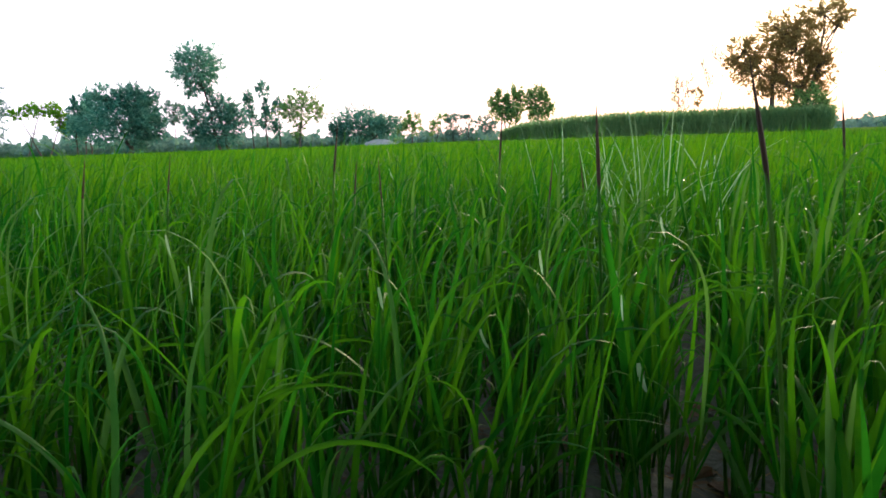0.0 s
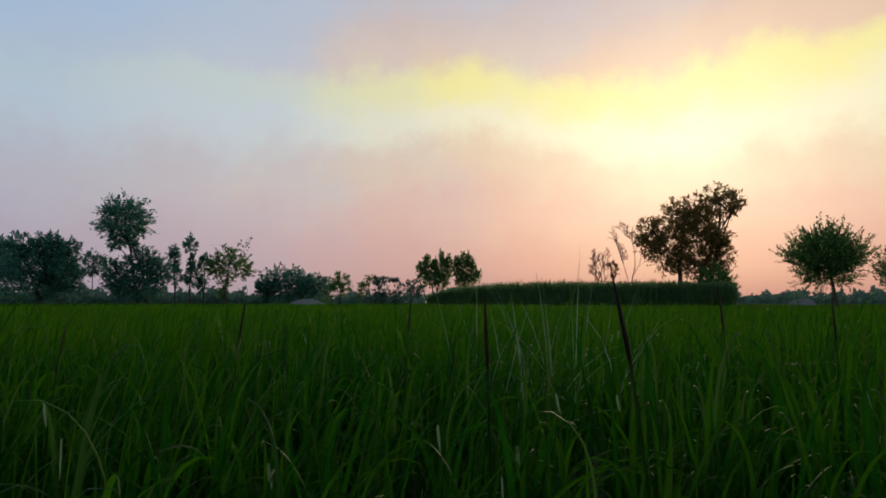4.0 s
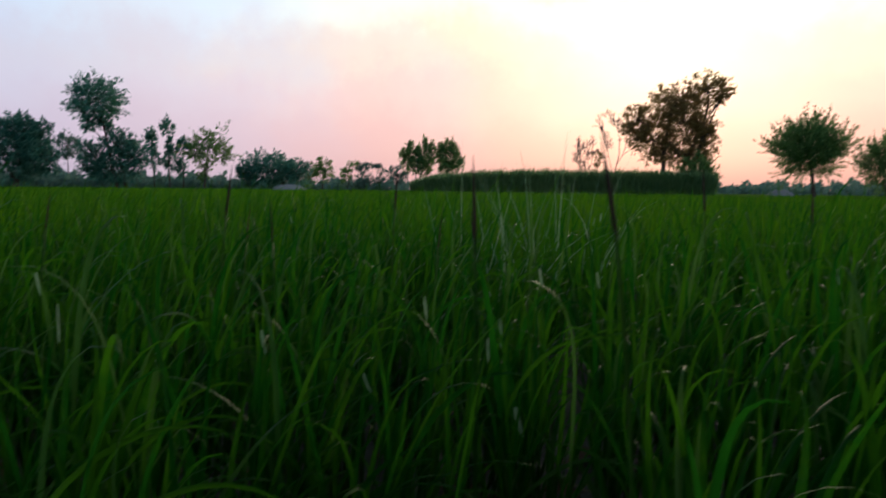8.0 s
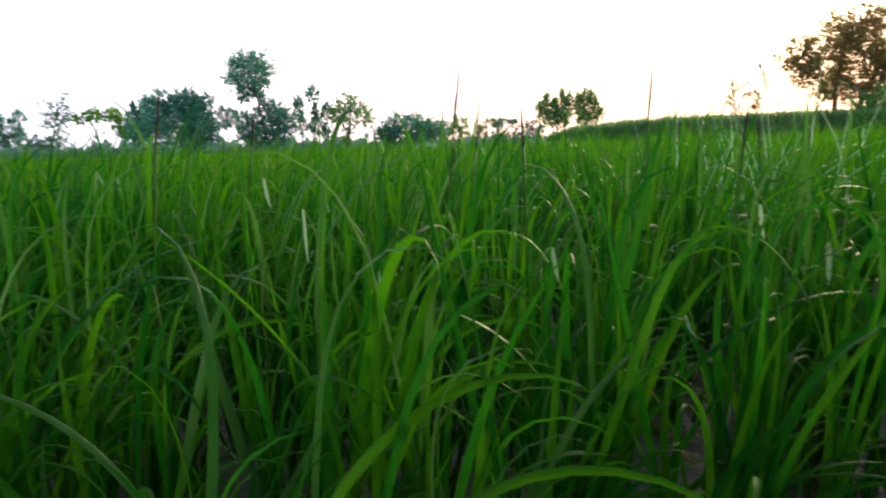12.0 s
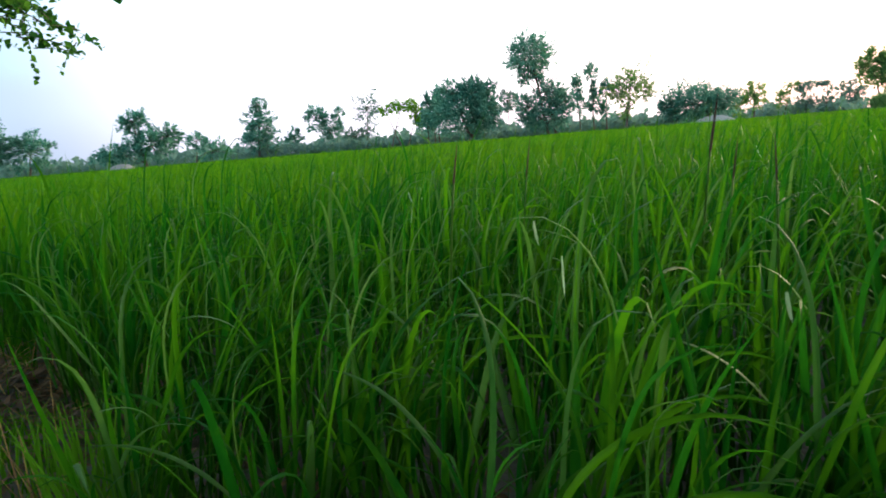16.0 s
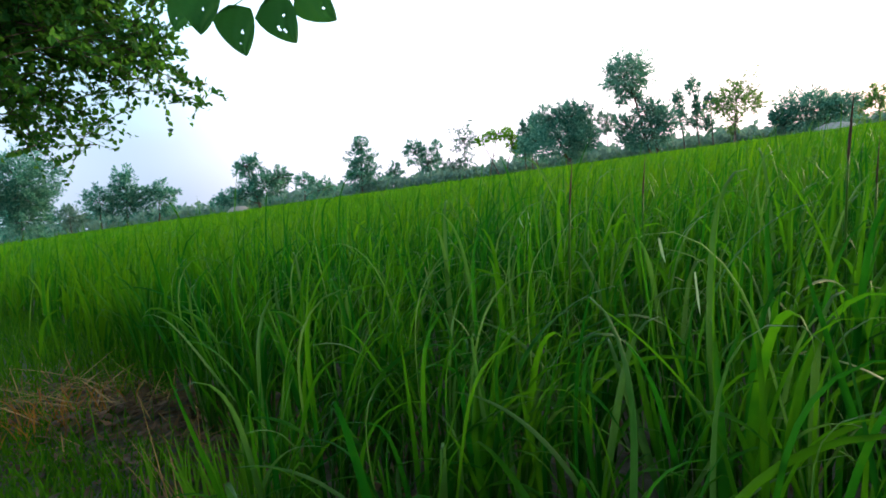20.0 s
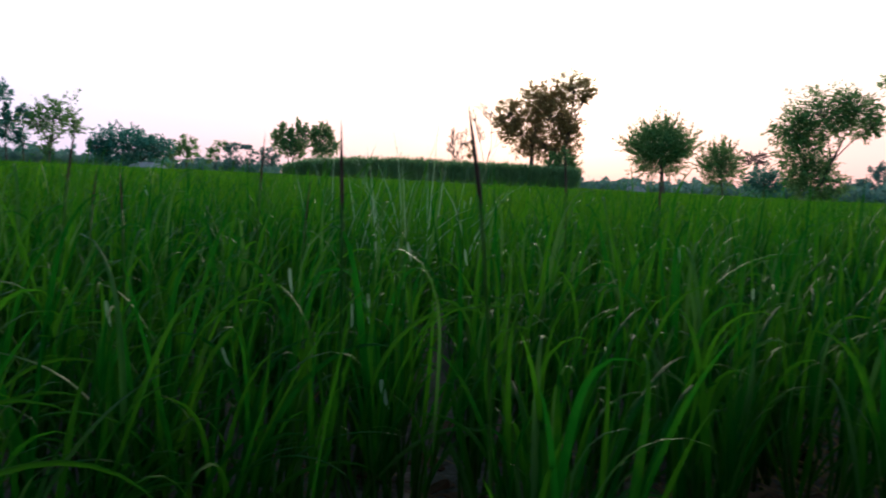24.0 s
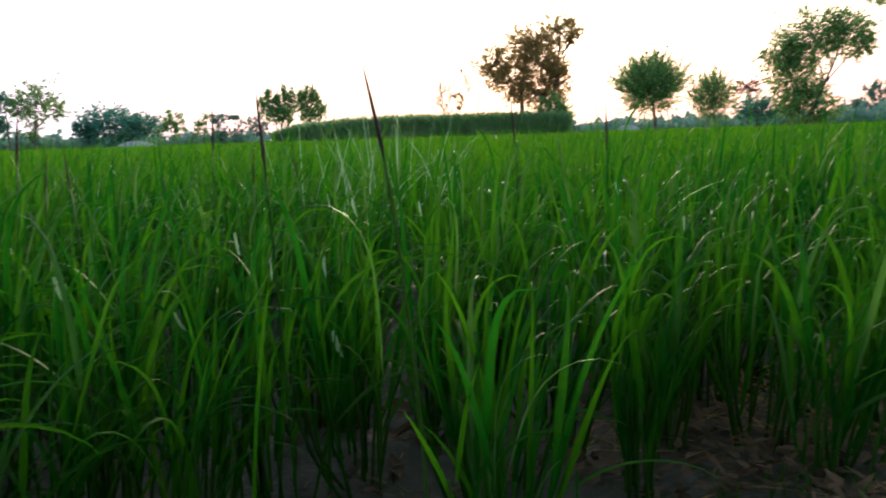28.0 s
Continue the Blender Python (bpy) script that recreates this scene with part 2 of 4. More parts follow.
def mesh_np(name, verts, quads=(), tris=(), mat=None, smooth=True):
    """A mesh from arrays of points, four-sided and three-sided faces."""
    me = bpy.data.meshes.new(name)
    verts = np.asarray(verts, np.float32).reshape(-1, 3)
    quads, tris = np.asarray(quads, np.int32).reshape(-1, 4), np.asarray(tris, np.int32).reshape(-1, 3)
    me.vertices.add(len(verts))
    me.vertices.foreach_set("co", verts.ravel())
    loops = np.concatenate([quads.ravel(), tris.ravel()])
    me.loops.add(len(loops))
    me.loops.foreach_set("vertex_index", loops)
    nq, n3 = len(quads), len(tris)
    me.polygons.add(nq + n3)
    me.polygons.foreach_set("loop_start", np.concatenate([np.arange(nq) * 4, nq * 4 + np.arange(n3) * 3]).astype(np.int32))
    me.polygons.foreach_set("use_smooth", np.full(nq + n3, smooth))
    me.update(calc_edges=True)
    if mat:
        me.materials.append(mat)
    return me


def join(pieces):
    """One set of arrays out of several (verts, quads, tris)."""
    v, q, t, k = [], [], [], 0
    for a, b, c in pieces:
        a = np.asarray(a, np.float32).reshape(-1, 3)
        v.append(a)
        q.append(np.asarray(b, np.int32).reshape(-1, 4) + k)
        t.append(np.asarray(c, np.int32).reshape(-1, 3) + k)
        k += len(a)
    return np.concatenate(v), np.concatenate(q), np.concatenate(t)


def blades(base, phi, lean, bend, power, length, width, segs=6, fold=0.0, twist=None, blunt=False):
    """Grass blades: each bends over towards phi, tapers to a tip, and may be folded along its midrib."""
    n = len(base)
    s = np.linspace(0, 1, segs + 1)
    sm = (s[1:] + s[:-1]) / 2
    th = lean[:, None] + bend[:, None] * sm[None] ** power[:, None]
    step = (length / segs)[:, None]
    d = np.stack([np.sin(th) * np.cos(phi)[:, None], np.sin(th) * np.sin(phi)[:, None], np.cos(th)], -1) * step[..., None]
    p = np.concatenate([np.zeros((n, 1, 3)), np.cumsum(d, 1)], 1) + base[:, None]
    side = np.stack([-np.sin(phi), np.cos(phi), np.zeros(n)], -1)[:, None]
    dn = np.concatenate([d, d[:, -1:]], 1)
    dn = dn / np.linalg.norm(dn, axis=-1, keepdims=True)
    nor = np.cross(np.broadcast_to(side, dn.shape), dn)
    tw = (np.zeros(n) if twist is None else twist)[:, None] * (0.25 + s[None])
    a = np.cos(tw)[..., None] * side + np.sin(tw)[..., None] * nor
    b = np.cross(a, dn)
    prof = np.clip(0.45 + 2.2 * s, 0, 1) * (1 - s ** 2.4 * (0.25 if blunt else 1.0))
    w = (width[:, None] * prof[None] / 2)[..., None]
    left, right = p - a * w, p + a * w
    if fold:
        rings = np.stack([left[:, :-1], p[:, :-1] - b[:, :-1] * w[:, :-1] * fold * 2, right[:, :-1]], 2).reshape(n, -1, 3)
        c = 3
    else:
        rings = np.stack([left[:, :-1], right[:, :-1]], 2).reshape(n, -1, 3)
        c = 2
    v = np.concatenate([rings, p[:, -1:]], 1)
    per = v.shape[1]
    off = (np.arange(n) * per)[:, None]
    q = []
    for j in range(segs - 1):
        for k in range(c - 1):
            q.append([c * j + k, c * j + k + 1, c * (j + 1) + k + 1, c * (j + 1) + k])
    t = [[c * (segs - 1) + k, c * (segs - 1) + k + 1, per - 1] for k in range(c - 1)]
    q, t = np.array(q, int).reshape(-1, 4), np.array(t, int).reshape(-1, 3)
    return v.reshape(-1, 3), (q[None] + off[..., None]).reshape(-1, 4), (t[None] + off[..., None]).reshape(-1, 3)


def tube(points, radii, sides=6):
    """A tapered limb along a line of points."""
    p = np.asarray(points, float)
    r = np.asarray(radii, float)
    d = np.gradient(p, axis=0)
    d /= np.linalg.norm(d, axis=1, keepdims=True) + 1e-9
    ref = np.where(np.abs(d[:, 2:3]) > 0.9, [[1.0, 0, 0]], [[0, 0, 1.0]])
    a = np.cross(d, ref)
    a /= np.linalg.norm(a, axis=1, keepdims=True)
    b = np.cross(d, a)
    ang = np.linspace(0, 2 * np.pi, sides, endpoint=False)
    v = p[:, None] + (a[:, None] * np.cos(ang)[None, :, None] + b[:, None] * np.sin(ang)[None, :, None]) * r[:, None, None]
    m = len(p)
    q = [[i * sides + k, i * sides + (k + 1) % sides, (i + 1) * sides + (k + 1) % sides, (i + 1) * sides + k] for i in range(m - 1) for k in range(sides)]
    t = [[(m - 1) * sides, (m - 1) * sides + k, (m - 1) * sides + k + 1] for k in range(1, sides - 1)]
    return v.reshape(-1, 3), q, t


def leaves(centres, size, g, droop=0.0, slim=0.45, along=None):
    """Small four-cornered leaves, each turned its own way or more or less along its shoot."""
    n = len(centres)
    u = g.normal(size=(n, 3)) * (1.0 if along is None else 0.5)
    if along is not None:
        u += along
    u[:, 2] -= droop * (1.0 if along is None else 0.5)
    u /= np.linalg.norm(u, axis=1, keepdims=True)
    w = np.cross(u, g.normal(size=(n, 3)))
    w /= np.linalg.norm(w, axis=1, keepdims=True)
    ln = (size * g.uniform(0.6, 1.35, n))[:, None]
    v = np.stack([centres, centres + u * ln * 0.45 + w * ln * slim * 0.5, centres + u * ln, centres + u * ln * 0.45 - w * ln * slim * 0.5], 1)
    return v.reshape(-1, 3), np.arange(n * 4).reshape(-1, 4), np.zeros((0, 3), int)


def part(name, mesh, parent, label="", m=None):
    ob = new(name, mesh)
    ob.parent = parent
    if m is not None:
        ob.matrix_basis = m
    if label:
        tagged(ob, label)
    return ob


def far_place(az, d):
    return d * math.sin(radians(az)), d * math.cos(radians(az))


# ---- ground ----


def edge_y(x):
    """Where the rice begins beyond the earth bank that the camera is on."""
    return np.interp(x, [-14, -5.0, -2.2, -1.3, -0.8, 0.5, 0.8, 1.25, 1.6, 2.0, 4.0, 14], [3.2, 1.75, 1.2, 0.85, 0.60, 0.60, 0.52, 0.66, 0.96, 1.28, 2.3, 6.0])


def field_noise(x, y, f, seed=0.0):
    return (np.sin(x * f * 1.3 + y * f * 0.7 + seed) + np.sin(x * f * -0.6 + y * f * 1.7 + seed * 2.1) + np.sin(x * f * 2.3 + 1.1 * seed - y * f * 2.0) * 0.6) / 2.6


def vnoise(x, y, f, seed):
    """Smooth value noise on a lattice of cells 1 / f metres wide."""
    x, y = np.asarray(x, float) * f + 917.3, np.asarray(y, float) * f + 411.7
    ix, iy = np.floor(x), np.floor(y)
    fx, fy = x - ix, y - iy
    fx, fy = fx * fx * (3 - 2 * fx), fy * fy * (3 - 2 * fy)

    def h(a, b):
        v = np.sin(a * 127.1 + b * 311.7 + seed * 74.7) * 43758.5453
        return v - np.floor(v)

    return (h(ix, iy) * (1 - fx) + h(ix + 1, iy) * fx) * (1 - fy) + (h(ix, iy + 1) * (1 - fx) + h(ix + 1, iy + 1) * fx) * fy


def ground_z(x, y):
    bank = 1 / (1 + np.exp(np.clip(-(edge_y(x) - 0.12 - y) * 12, -60, 60)))
    r = np.hypot(x, y)
    fade = np.clip((7 - r) / 4, 0, 1)
    clod = 0.05 * vnoise(x, y, 5, 1) + 0.034 * np.maximum(0, vnoise(x, y, 13, 2) - 0.35) + 0.022 * np.abs(vnoise(x, y, 29, 3) - 0.5) + 0.008 * vnoise(x, y, 70, 4)
    dip = 0.05 * np.exp(-((x - 2.05) / 0.55) ** 2 - ((y - 1.65) / 0.5) ** 2)
    # unseen rise added behind the camera to block low light from the back
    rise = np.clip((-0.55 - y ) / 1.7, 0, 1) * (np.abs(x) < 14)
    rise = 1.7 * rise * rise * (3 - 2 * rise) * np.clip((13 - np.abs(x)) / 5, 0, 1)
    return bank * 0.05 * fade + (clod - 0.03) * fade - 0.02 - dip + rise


def build_ground():
    ang = np.linspace(0, 2 * np.pi, 720, endpoint=False)
    rad = np.concatenate([np.linspace(0.02, 3.2, 170), np.geomspace(3.3, 2600, 60)])
    A, R = np.meshgrid(ang, rad)
    x, y = R * np.cos(A), R * np.sin(A) + 0.5
    z = ground_z(x, y)
    v = np.stack([x, y, z], -1).reshape(-1, 3)
    n, m = len(ang), len(rad)
    i, j = np.meshgrid(np.arange(n), np.arange(m - 1))
    q = np.stack([j * n + i, j * n + (i + 1) % n, (j + 1) * n + (i + 1) % n, (j + 1) * n + i], -1).reshape(-1, 4)
    tagged(new("ground", mesh_np("ground", v, q, mat=M_MUD)), "dark wet mud of the paddy and its trodden earth bank", "ground", kind="structure")


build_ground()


def build_water():
    """Shallow water left standing in the low places of the paddy."""
    m = bpy.data.materials.new("muddy_water")
    m.use_nodes = True
    p = m.node_tree.nodes["Principled BSDF"]
    p.inputs["Base Color"].default_value = (0.012, 0.010, 0.007, 1)
    p.inputs["Roughness"].default_value = 0.10
    p.inputs["IOR"].default_value = 1.33
    xs = np.linspace(1.25, 3.4, 60)
    rows = np.linspace(0, 1, 12)
    v = np.stack([np.stack([xs, edge_y(xs) + 0.10 + (3.3 - edge_y(xs)) * r, np.full(60, -0.022)], -1) for r in rows])
    i, j = np.meshgrid(np.arange(59), np.arange(11))
    q = np.stack([j * 60 + i, j * 60 + i + 1, (j + 1) * 60 + i + 1, (j + 1) * 60 + i], -1).reshape(-1, 4)
    tagged(new("water", mesh_np("water", v.reshape(-1, 3), q, mat=m)), "shallow muddy water standing between the rice plants", "water", kind="structure")


build_water()
# ---- rice ----
CAM_LINE = np.array([(x, y) for _, x, y, *_ in PATH])
WIND = radians(35)


def leaf_traits(n, g, top, tall=1.0):
    """Rice leaves: straight, hooked at the tip or arching; the topmost of a stem are the longest and the straightest."""
    kind = g.random(n) - np.where(top, 0.10, 0.0)
    sel = [kind < 0.34, kind < 0.82]
    pick = lambda *v: np.select(sel, v[:2], v[2])  # straight, hooked, arching
    lean = pick(g.normal(7, 5, n), g.normal(10, 6, n), g.normal(17, 7, n))
    bend = pick(g.uniform(4, 40, n), g.uniform(75, 150, n), g.uniform(70, 145, n))
    power = pick(g.uniform(1.4, 2.8, n), g.uniform(3.0, 7.0, n), g.uniform(1.3, 2.2, n))
    length = np.where(top, g.normal(0.315, 0.05, n) * np.where(g.random(n) < 0.16, 1.22, 1.0), g.normal(0.265, 0.05, n)) * tall * pick(1.0, 1.03, 0.86)
    width = pick(g.uniform(0.0065, 0.0115, n), g.uniform(0.0075, 0.0135, n), g.uniform(0.0075, 0.0135, n))
    return np.radians(np.abs(lean)), np.radians(bend), power, np.clip(length, 0.12, 0.46), width


def ways(n, g):
    """Directions in which the blades bend: all round, more of them down the wind."""
    return np.where(g.random(n) < 0.58, g.normal(WIND, 0.65, n), g.uniform(0, 2 * np.pi, n))


def hill_grid(r0, r1, gap, g):
    """Planting places in jittered rows between two distances, inside the stretch that is ever looked at."""
    k = int(r1 / gap) + 2
    u, w = np.meshgrid(np.arange(-k, k + 1) * gap * 0.84, np.arange(-k, k + 1) * gap * 1.18)
    u, w = u.ravel() + g.normal(0, gap * 0.2, u.size), w.ravel() + g.normal(0, gap * 0.2, w.size)
    t = radians(66)
    x, y = u * math.cos(t) - w * math.sin(t), u * math.sin(t) + w * math.cos(t)
    r, az = np.hypot(x, y), np.degrees(np.arctan2(x, y))
    ok = (r >= r0) & (r < r1) & (az > -84) & (az < 78) & (y > edge_y(x) + 0.06 * np.sin(x * 9))
    x, y = x[ok], y[ok]
    if r0 < 3:
        lane = np.hypot(x - np.clip(x, 0.36, 0.60), y - np.clip(0.8 + (np.clip(x, 0.36, 0.60) - 0.36) * 2.7, 0.8, 1.45)) < 0.085
        bare = (np.hypot(x + 0.46, y - 1.36) < 0.12) | (np.hypot(x + 0.58, y - 1.14) < 0.09)
        x, y = x[~(lane | bare)], y[~(lane | bare)]
        away = np.min(np.hypot(x[:, None] - CAM_LINE[:, 0], y[:, None] - CAM_LINE[:, 1]), 1)
        ok = away > 0.41
        x, y = x[ok], y[ok]
    return x, y


NODES = (0.40, 0.68, 0.96)  # where the leaves leave the stem


def plant_arrays(px, py, pz, stems, g, tall=1.0, spread=0.026):
    """Stems that fan out of each planting place and the three leaves on each of them."""
    n = len(px) * stems
    ox, oy = g.normal(0, spread, n), g.normal(0, spread, n)
    phi, lean = np.arctan2(oy, ox) + g.normal(0, 0.5, n), np.radians(np.abs(g.normal(3, 5, n)) + 150 * np.hypot(ox, oy))
    base = np.stack([np.repeat(px, stems) + ox, np.repeat(py, stems) + oy, np.repeat(pz, stems) - 0.01], -1)
    high = g.uniform(0.16, 0.27, n) * (np.repeat(tall, stems) if np.ndim(tall) else tall)
    way = np.stack([np.sin(lean) * np.cos(phi), np.sin(lean) * np.sin(phi), np.cos(lean)], -1)
    at = np.concatenate([base + way * (high * h)[:, None] for h in NODES])
    top = np.repeat([False, False, True], n)
    return base, phi, lean, high, at, top


def rice_things():
    g = np.random.default_rng(21)
    # leaves and stems shared by the nearest plants
    shapes = {False: [], True: []}
    for i in range(60):
        up = i % 3 == 0
        lean, bend, power, length, width = leaf_traits(1, g, np.array([up]))
        v, q, t = blades(np.zeros((1, 3)), np.zeros(1), lean, bend, power, length, width, 13, 0.22, np.radians(g.uniform(-55, 55, 1)))
        shapes[up].append(mesh_np("leaf_blade", v, q, t, M_RICE_SHEEN if i % 7 == 3 else M_RICE))
    stalks = []
    for i in range(8):
        h = np.linspace(0, 1, 5)
        line = np.stack([0.02 * np.sin(h * 2.2) * g.normal(), 0.02 * np.sin(h * 2.0) * g.normal(), h * 0.22], -1)
        stalks.append(mesh_np("stem", *tube(line - line[0], 0.0036 - 0.0016 * h, 5), M_STEM))
    # whole plants in one mesh, for those a little further off
    hills = []
    for i in range(14):
        base, phi, lean, high, at, top = plant_arrays(np.zeros(1), np.zeros(1), np.zeros(1), 13, g)
        m = len(base)
        a = blades(base, phi, lean, np.zeros(m), np.ones(m), high, np.full(m, 0.007), 4, 0.3)
        k = len(at)
        le, be, po, ln, wi = leaf_traits(k, g, top)
        b = blades(at, ways(k, g), le, be, po, ln, wi * 1.08, 9, 0.2, np.radians(g.uniform(-55, 55, k)))
        hills.append(mesh_np("rice_plant", *join([a, b]), M_RICE))
    x, y = hill_grid(0.3, 3.1, 0.19, g)
    order = np.argsort(np.hypot(x, y))
    label = "green rice plant with arching blades on upright stems in wet mud"
    for c, i in enumerate(order):
        px, py = float(x[i]), float(y[i])
        pz = float(ground_z(np.array(px), np.array(py)))
        tall = float(np.clip(1.04 + 0.10 * field_noise(px, py, 3.0, 2.0) + g.normal(0, 0.07), 0.82, 1.24))
        r = math.hypot(px, py)
        tall = min(tall, 0.86 + 0.4 * max(0.0, py - 0.62))
        if r < 2.05:
            plant = new("rice_plant")
            plant.matrix_basis = pose(px, py, pz)
            for k in range(14):
                ox, oy = g.normal(0, 0.022), g.normal(0, 0.022)
                phi = math.degrees(math.atan2(oy, ox)) + g.normal(0, 30)
                lean = abs(g.normal(3, 5)) + 150 * math.hypot(ox, oy)
                f = tall * g.uniform(0.76, 1.20)
                stem = part("stem", stalks[int(g.integers(8))], plant, m=pose(ox, oy, -0.01, 0, 0, phi) @ pose(0, 0, 0, 0, lean, 0) @ Matrix.Diagonal((1, 1, f, 1)))
                for up, h in zip((False, False, True), NODES):
                    turn = math.degrees(float(ways(1, g)[0])) - phi
                    pick = shapes[up]
                    part("leaf_blade", pick[int(g.integers(len(pick)))], stem, m=pose(0, 0, 0.22 * h, 0, 0, turn) @ Matrix.Diagonal((1, 1, g.uniform(0.85, 1.1) * tall / f, 1)))
        else:
            plant = new("rice_plant", hills[int(g.integers(14))])
            plant.matrix_basis = pose(px, py, pz, 0, 0, g.uniform(-40, 40)) @ Matrix.Diagonal((1, 1, tall, 1))
        tagged(plant, label, "rice plant", "rice plants in the paddy")


def rice_stuff(name, r0, r1, gap, stems, segs, widen, label, g, tall=1.0, mat=M_RICE_FIELD_LIT):
    x, y = hill_grid(r0, r1, gap, g)
    base, phi, lean, high, at, top = plant_arrays(x, y, np.full(len(x), -0.02), stems, g, tall * (1 + 0.09 * field_noise(x, y, 1.1, 2.0) + 0.05 * field_noise(x, y, 0.35, 5.0)), 0.03 + gap * 0.12)
    n = len(at)
    le, be, po, ln, wi = leaf_traits(n, g, top, tall)
    v, q, t = blades(at, ways(n, g), le, be, po, ln, wi * widen, segs, 0.0, np.radians(g.uniform(-60, 60, n)))
    tagged(new(name, mesh_np(name, v, q, t, mat)), label, "rice", kind="stuff")


def canopy():
    """The closed leaf canopy far out, where single blades can no longer be told apart."""
    g = np.random.default_rng(5)
    az = np.radians(np.linspace(-92, 86, 700))
    rad = np.geomspace(13, 150, 190)
    A, R = np.meshgrid(az, rad)
    A = A + g.normal(0, 0.0012, A.shape)
    x, y = R * np.sin(A), R * np.cos(A)
    z = 0.36 + 0.03 * field_noise(x, y, 0.5, 1.0) + g.normal(0, 0.035, x.shape)
    z[0] = 0.0
    z[-1] = 0.0
    n, m = len(az), len(rad)
    i, j = np.meshgrid(np.arange(n - 1), np.arange(m - 1))
    q = np.stack([j * n + i, j * n + i + 1, (j + 1) * n + i + 1, (j + 1) * n + i], -1).reshape(-1, 4)
    tagged(new("rice_canopy", mesh_np("rice_canopy", np.stack([x, y, z], -1).reshape(-1, 3), q, mat=M_RICE_FAR_LIT, smooth=False)), "even green canopy of the far paddy", "rice", kind="stuff")


rice_things()
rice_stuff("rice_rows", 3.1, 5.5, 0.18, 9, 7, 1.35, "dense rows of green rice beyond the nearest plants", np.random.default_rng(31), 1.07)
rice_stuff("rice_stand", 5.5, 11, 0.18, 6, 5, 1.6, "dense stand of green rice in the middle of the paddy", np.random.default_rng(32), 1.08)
rice_stuff("rice_field", 11, 28, 0.42, 7, 3, 2.4, "wide green paddy running to the trees", np.random.default_rng(33), 1.08, mat=M_RICE_FAR_LIT)
rice_stuff("rice_field_far", 28, 70, 1.1, 7, 3, 5.0, "far part of the green paddy", np.random.default_rng(34), mat=M_RICE_FAR_LIT)
canopy()

# ---- trees ----


def crown_points(lobes, g, size, dens, rise=0.3, thin=1.0, spray=0.42, loose=0.042, rough=1.0, per=24):
    """Leaves along many short shoots that grow outwards from uneven lobes, and a looser body of leaves within."""
    pts, ends, runs = [], [], []
    for i, (dx, z, rx, rz) in enumerate(lobes):
        rx, rz = 1.03 * rx, 1.03 * rz
        ry = 0.85 * rx
        r = (rx + rz) / 2
        n = int(17.0 * dens * (thin if i else 1.0) * math.pi * rx * rz / (size * size)) + 16
        k = g.uniform(0, 6.28, 4)
        uneven = lambda d: 1.0 + rough * 0.15 * np.sin(d[:, 0] * 4 + k[0]) * np.sin(d[:, 2] * 5 + k[1]) + rough * 0.13 * np.sin(d[:, 2] * 7 + k[2]) * np.sin(d[:, 0] * 9 + k[3])
        mid = np.array([dx, 0, z])
        nc = max(7, int(n * 0.78) // per)
        d = g.normal(size=(nc, 3))
        d /= np.linalg.norm(d, axis=1, keepdims=True)
        c = mid + d * (g.uniform(0.25, 0.88, nc) * uneven(d))[:, None] * [rx, ry, rz]
        c[:, 2] = np.maximum(c[:, 2], 0.25)
        ends.append((mid, c))
        way = d * [rx, ry, rz] / r + [0, 0, rise] + g.normal(0, 0.35, (nc, 3))
        way /= np.linalg.norm(way, axis=1, keepdims=True)
        ln = spray * r * g.uniform(0.5, 1.25, nc)
        own, u = np.repeat(c, per, 0), g.random(nc * per)
        own = own + np.repeat(way * ln[:, None], per, 0) * u[:, None] + g.normal(size=own.shape) * (loose * r + 0.25 * size) * (1.15 - 0.75 * u[:, None])
        pts.append(own)
        runs.append(np.repeat(way, per, 0))
        m = int(n * 0.22)
        d = g.normal(size=(m, 3))
        d /= np.linalg.norm(d, axis=1, keepdims=True)
        pts.append(mid + d * (g.random(m) ** 0.45 * 0.95 * uneven(d))[:, None] * [rx, ry, rz])
        runs.append(d)
    pts = np.concatenate(pts)
    pts[:, 2] = np.maximum(pts[:, 2], 0.12)
    return pts, ends, np.concatenate(runs)


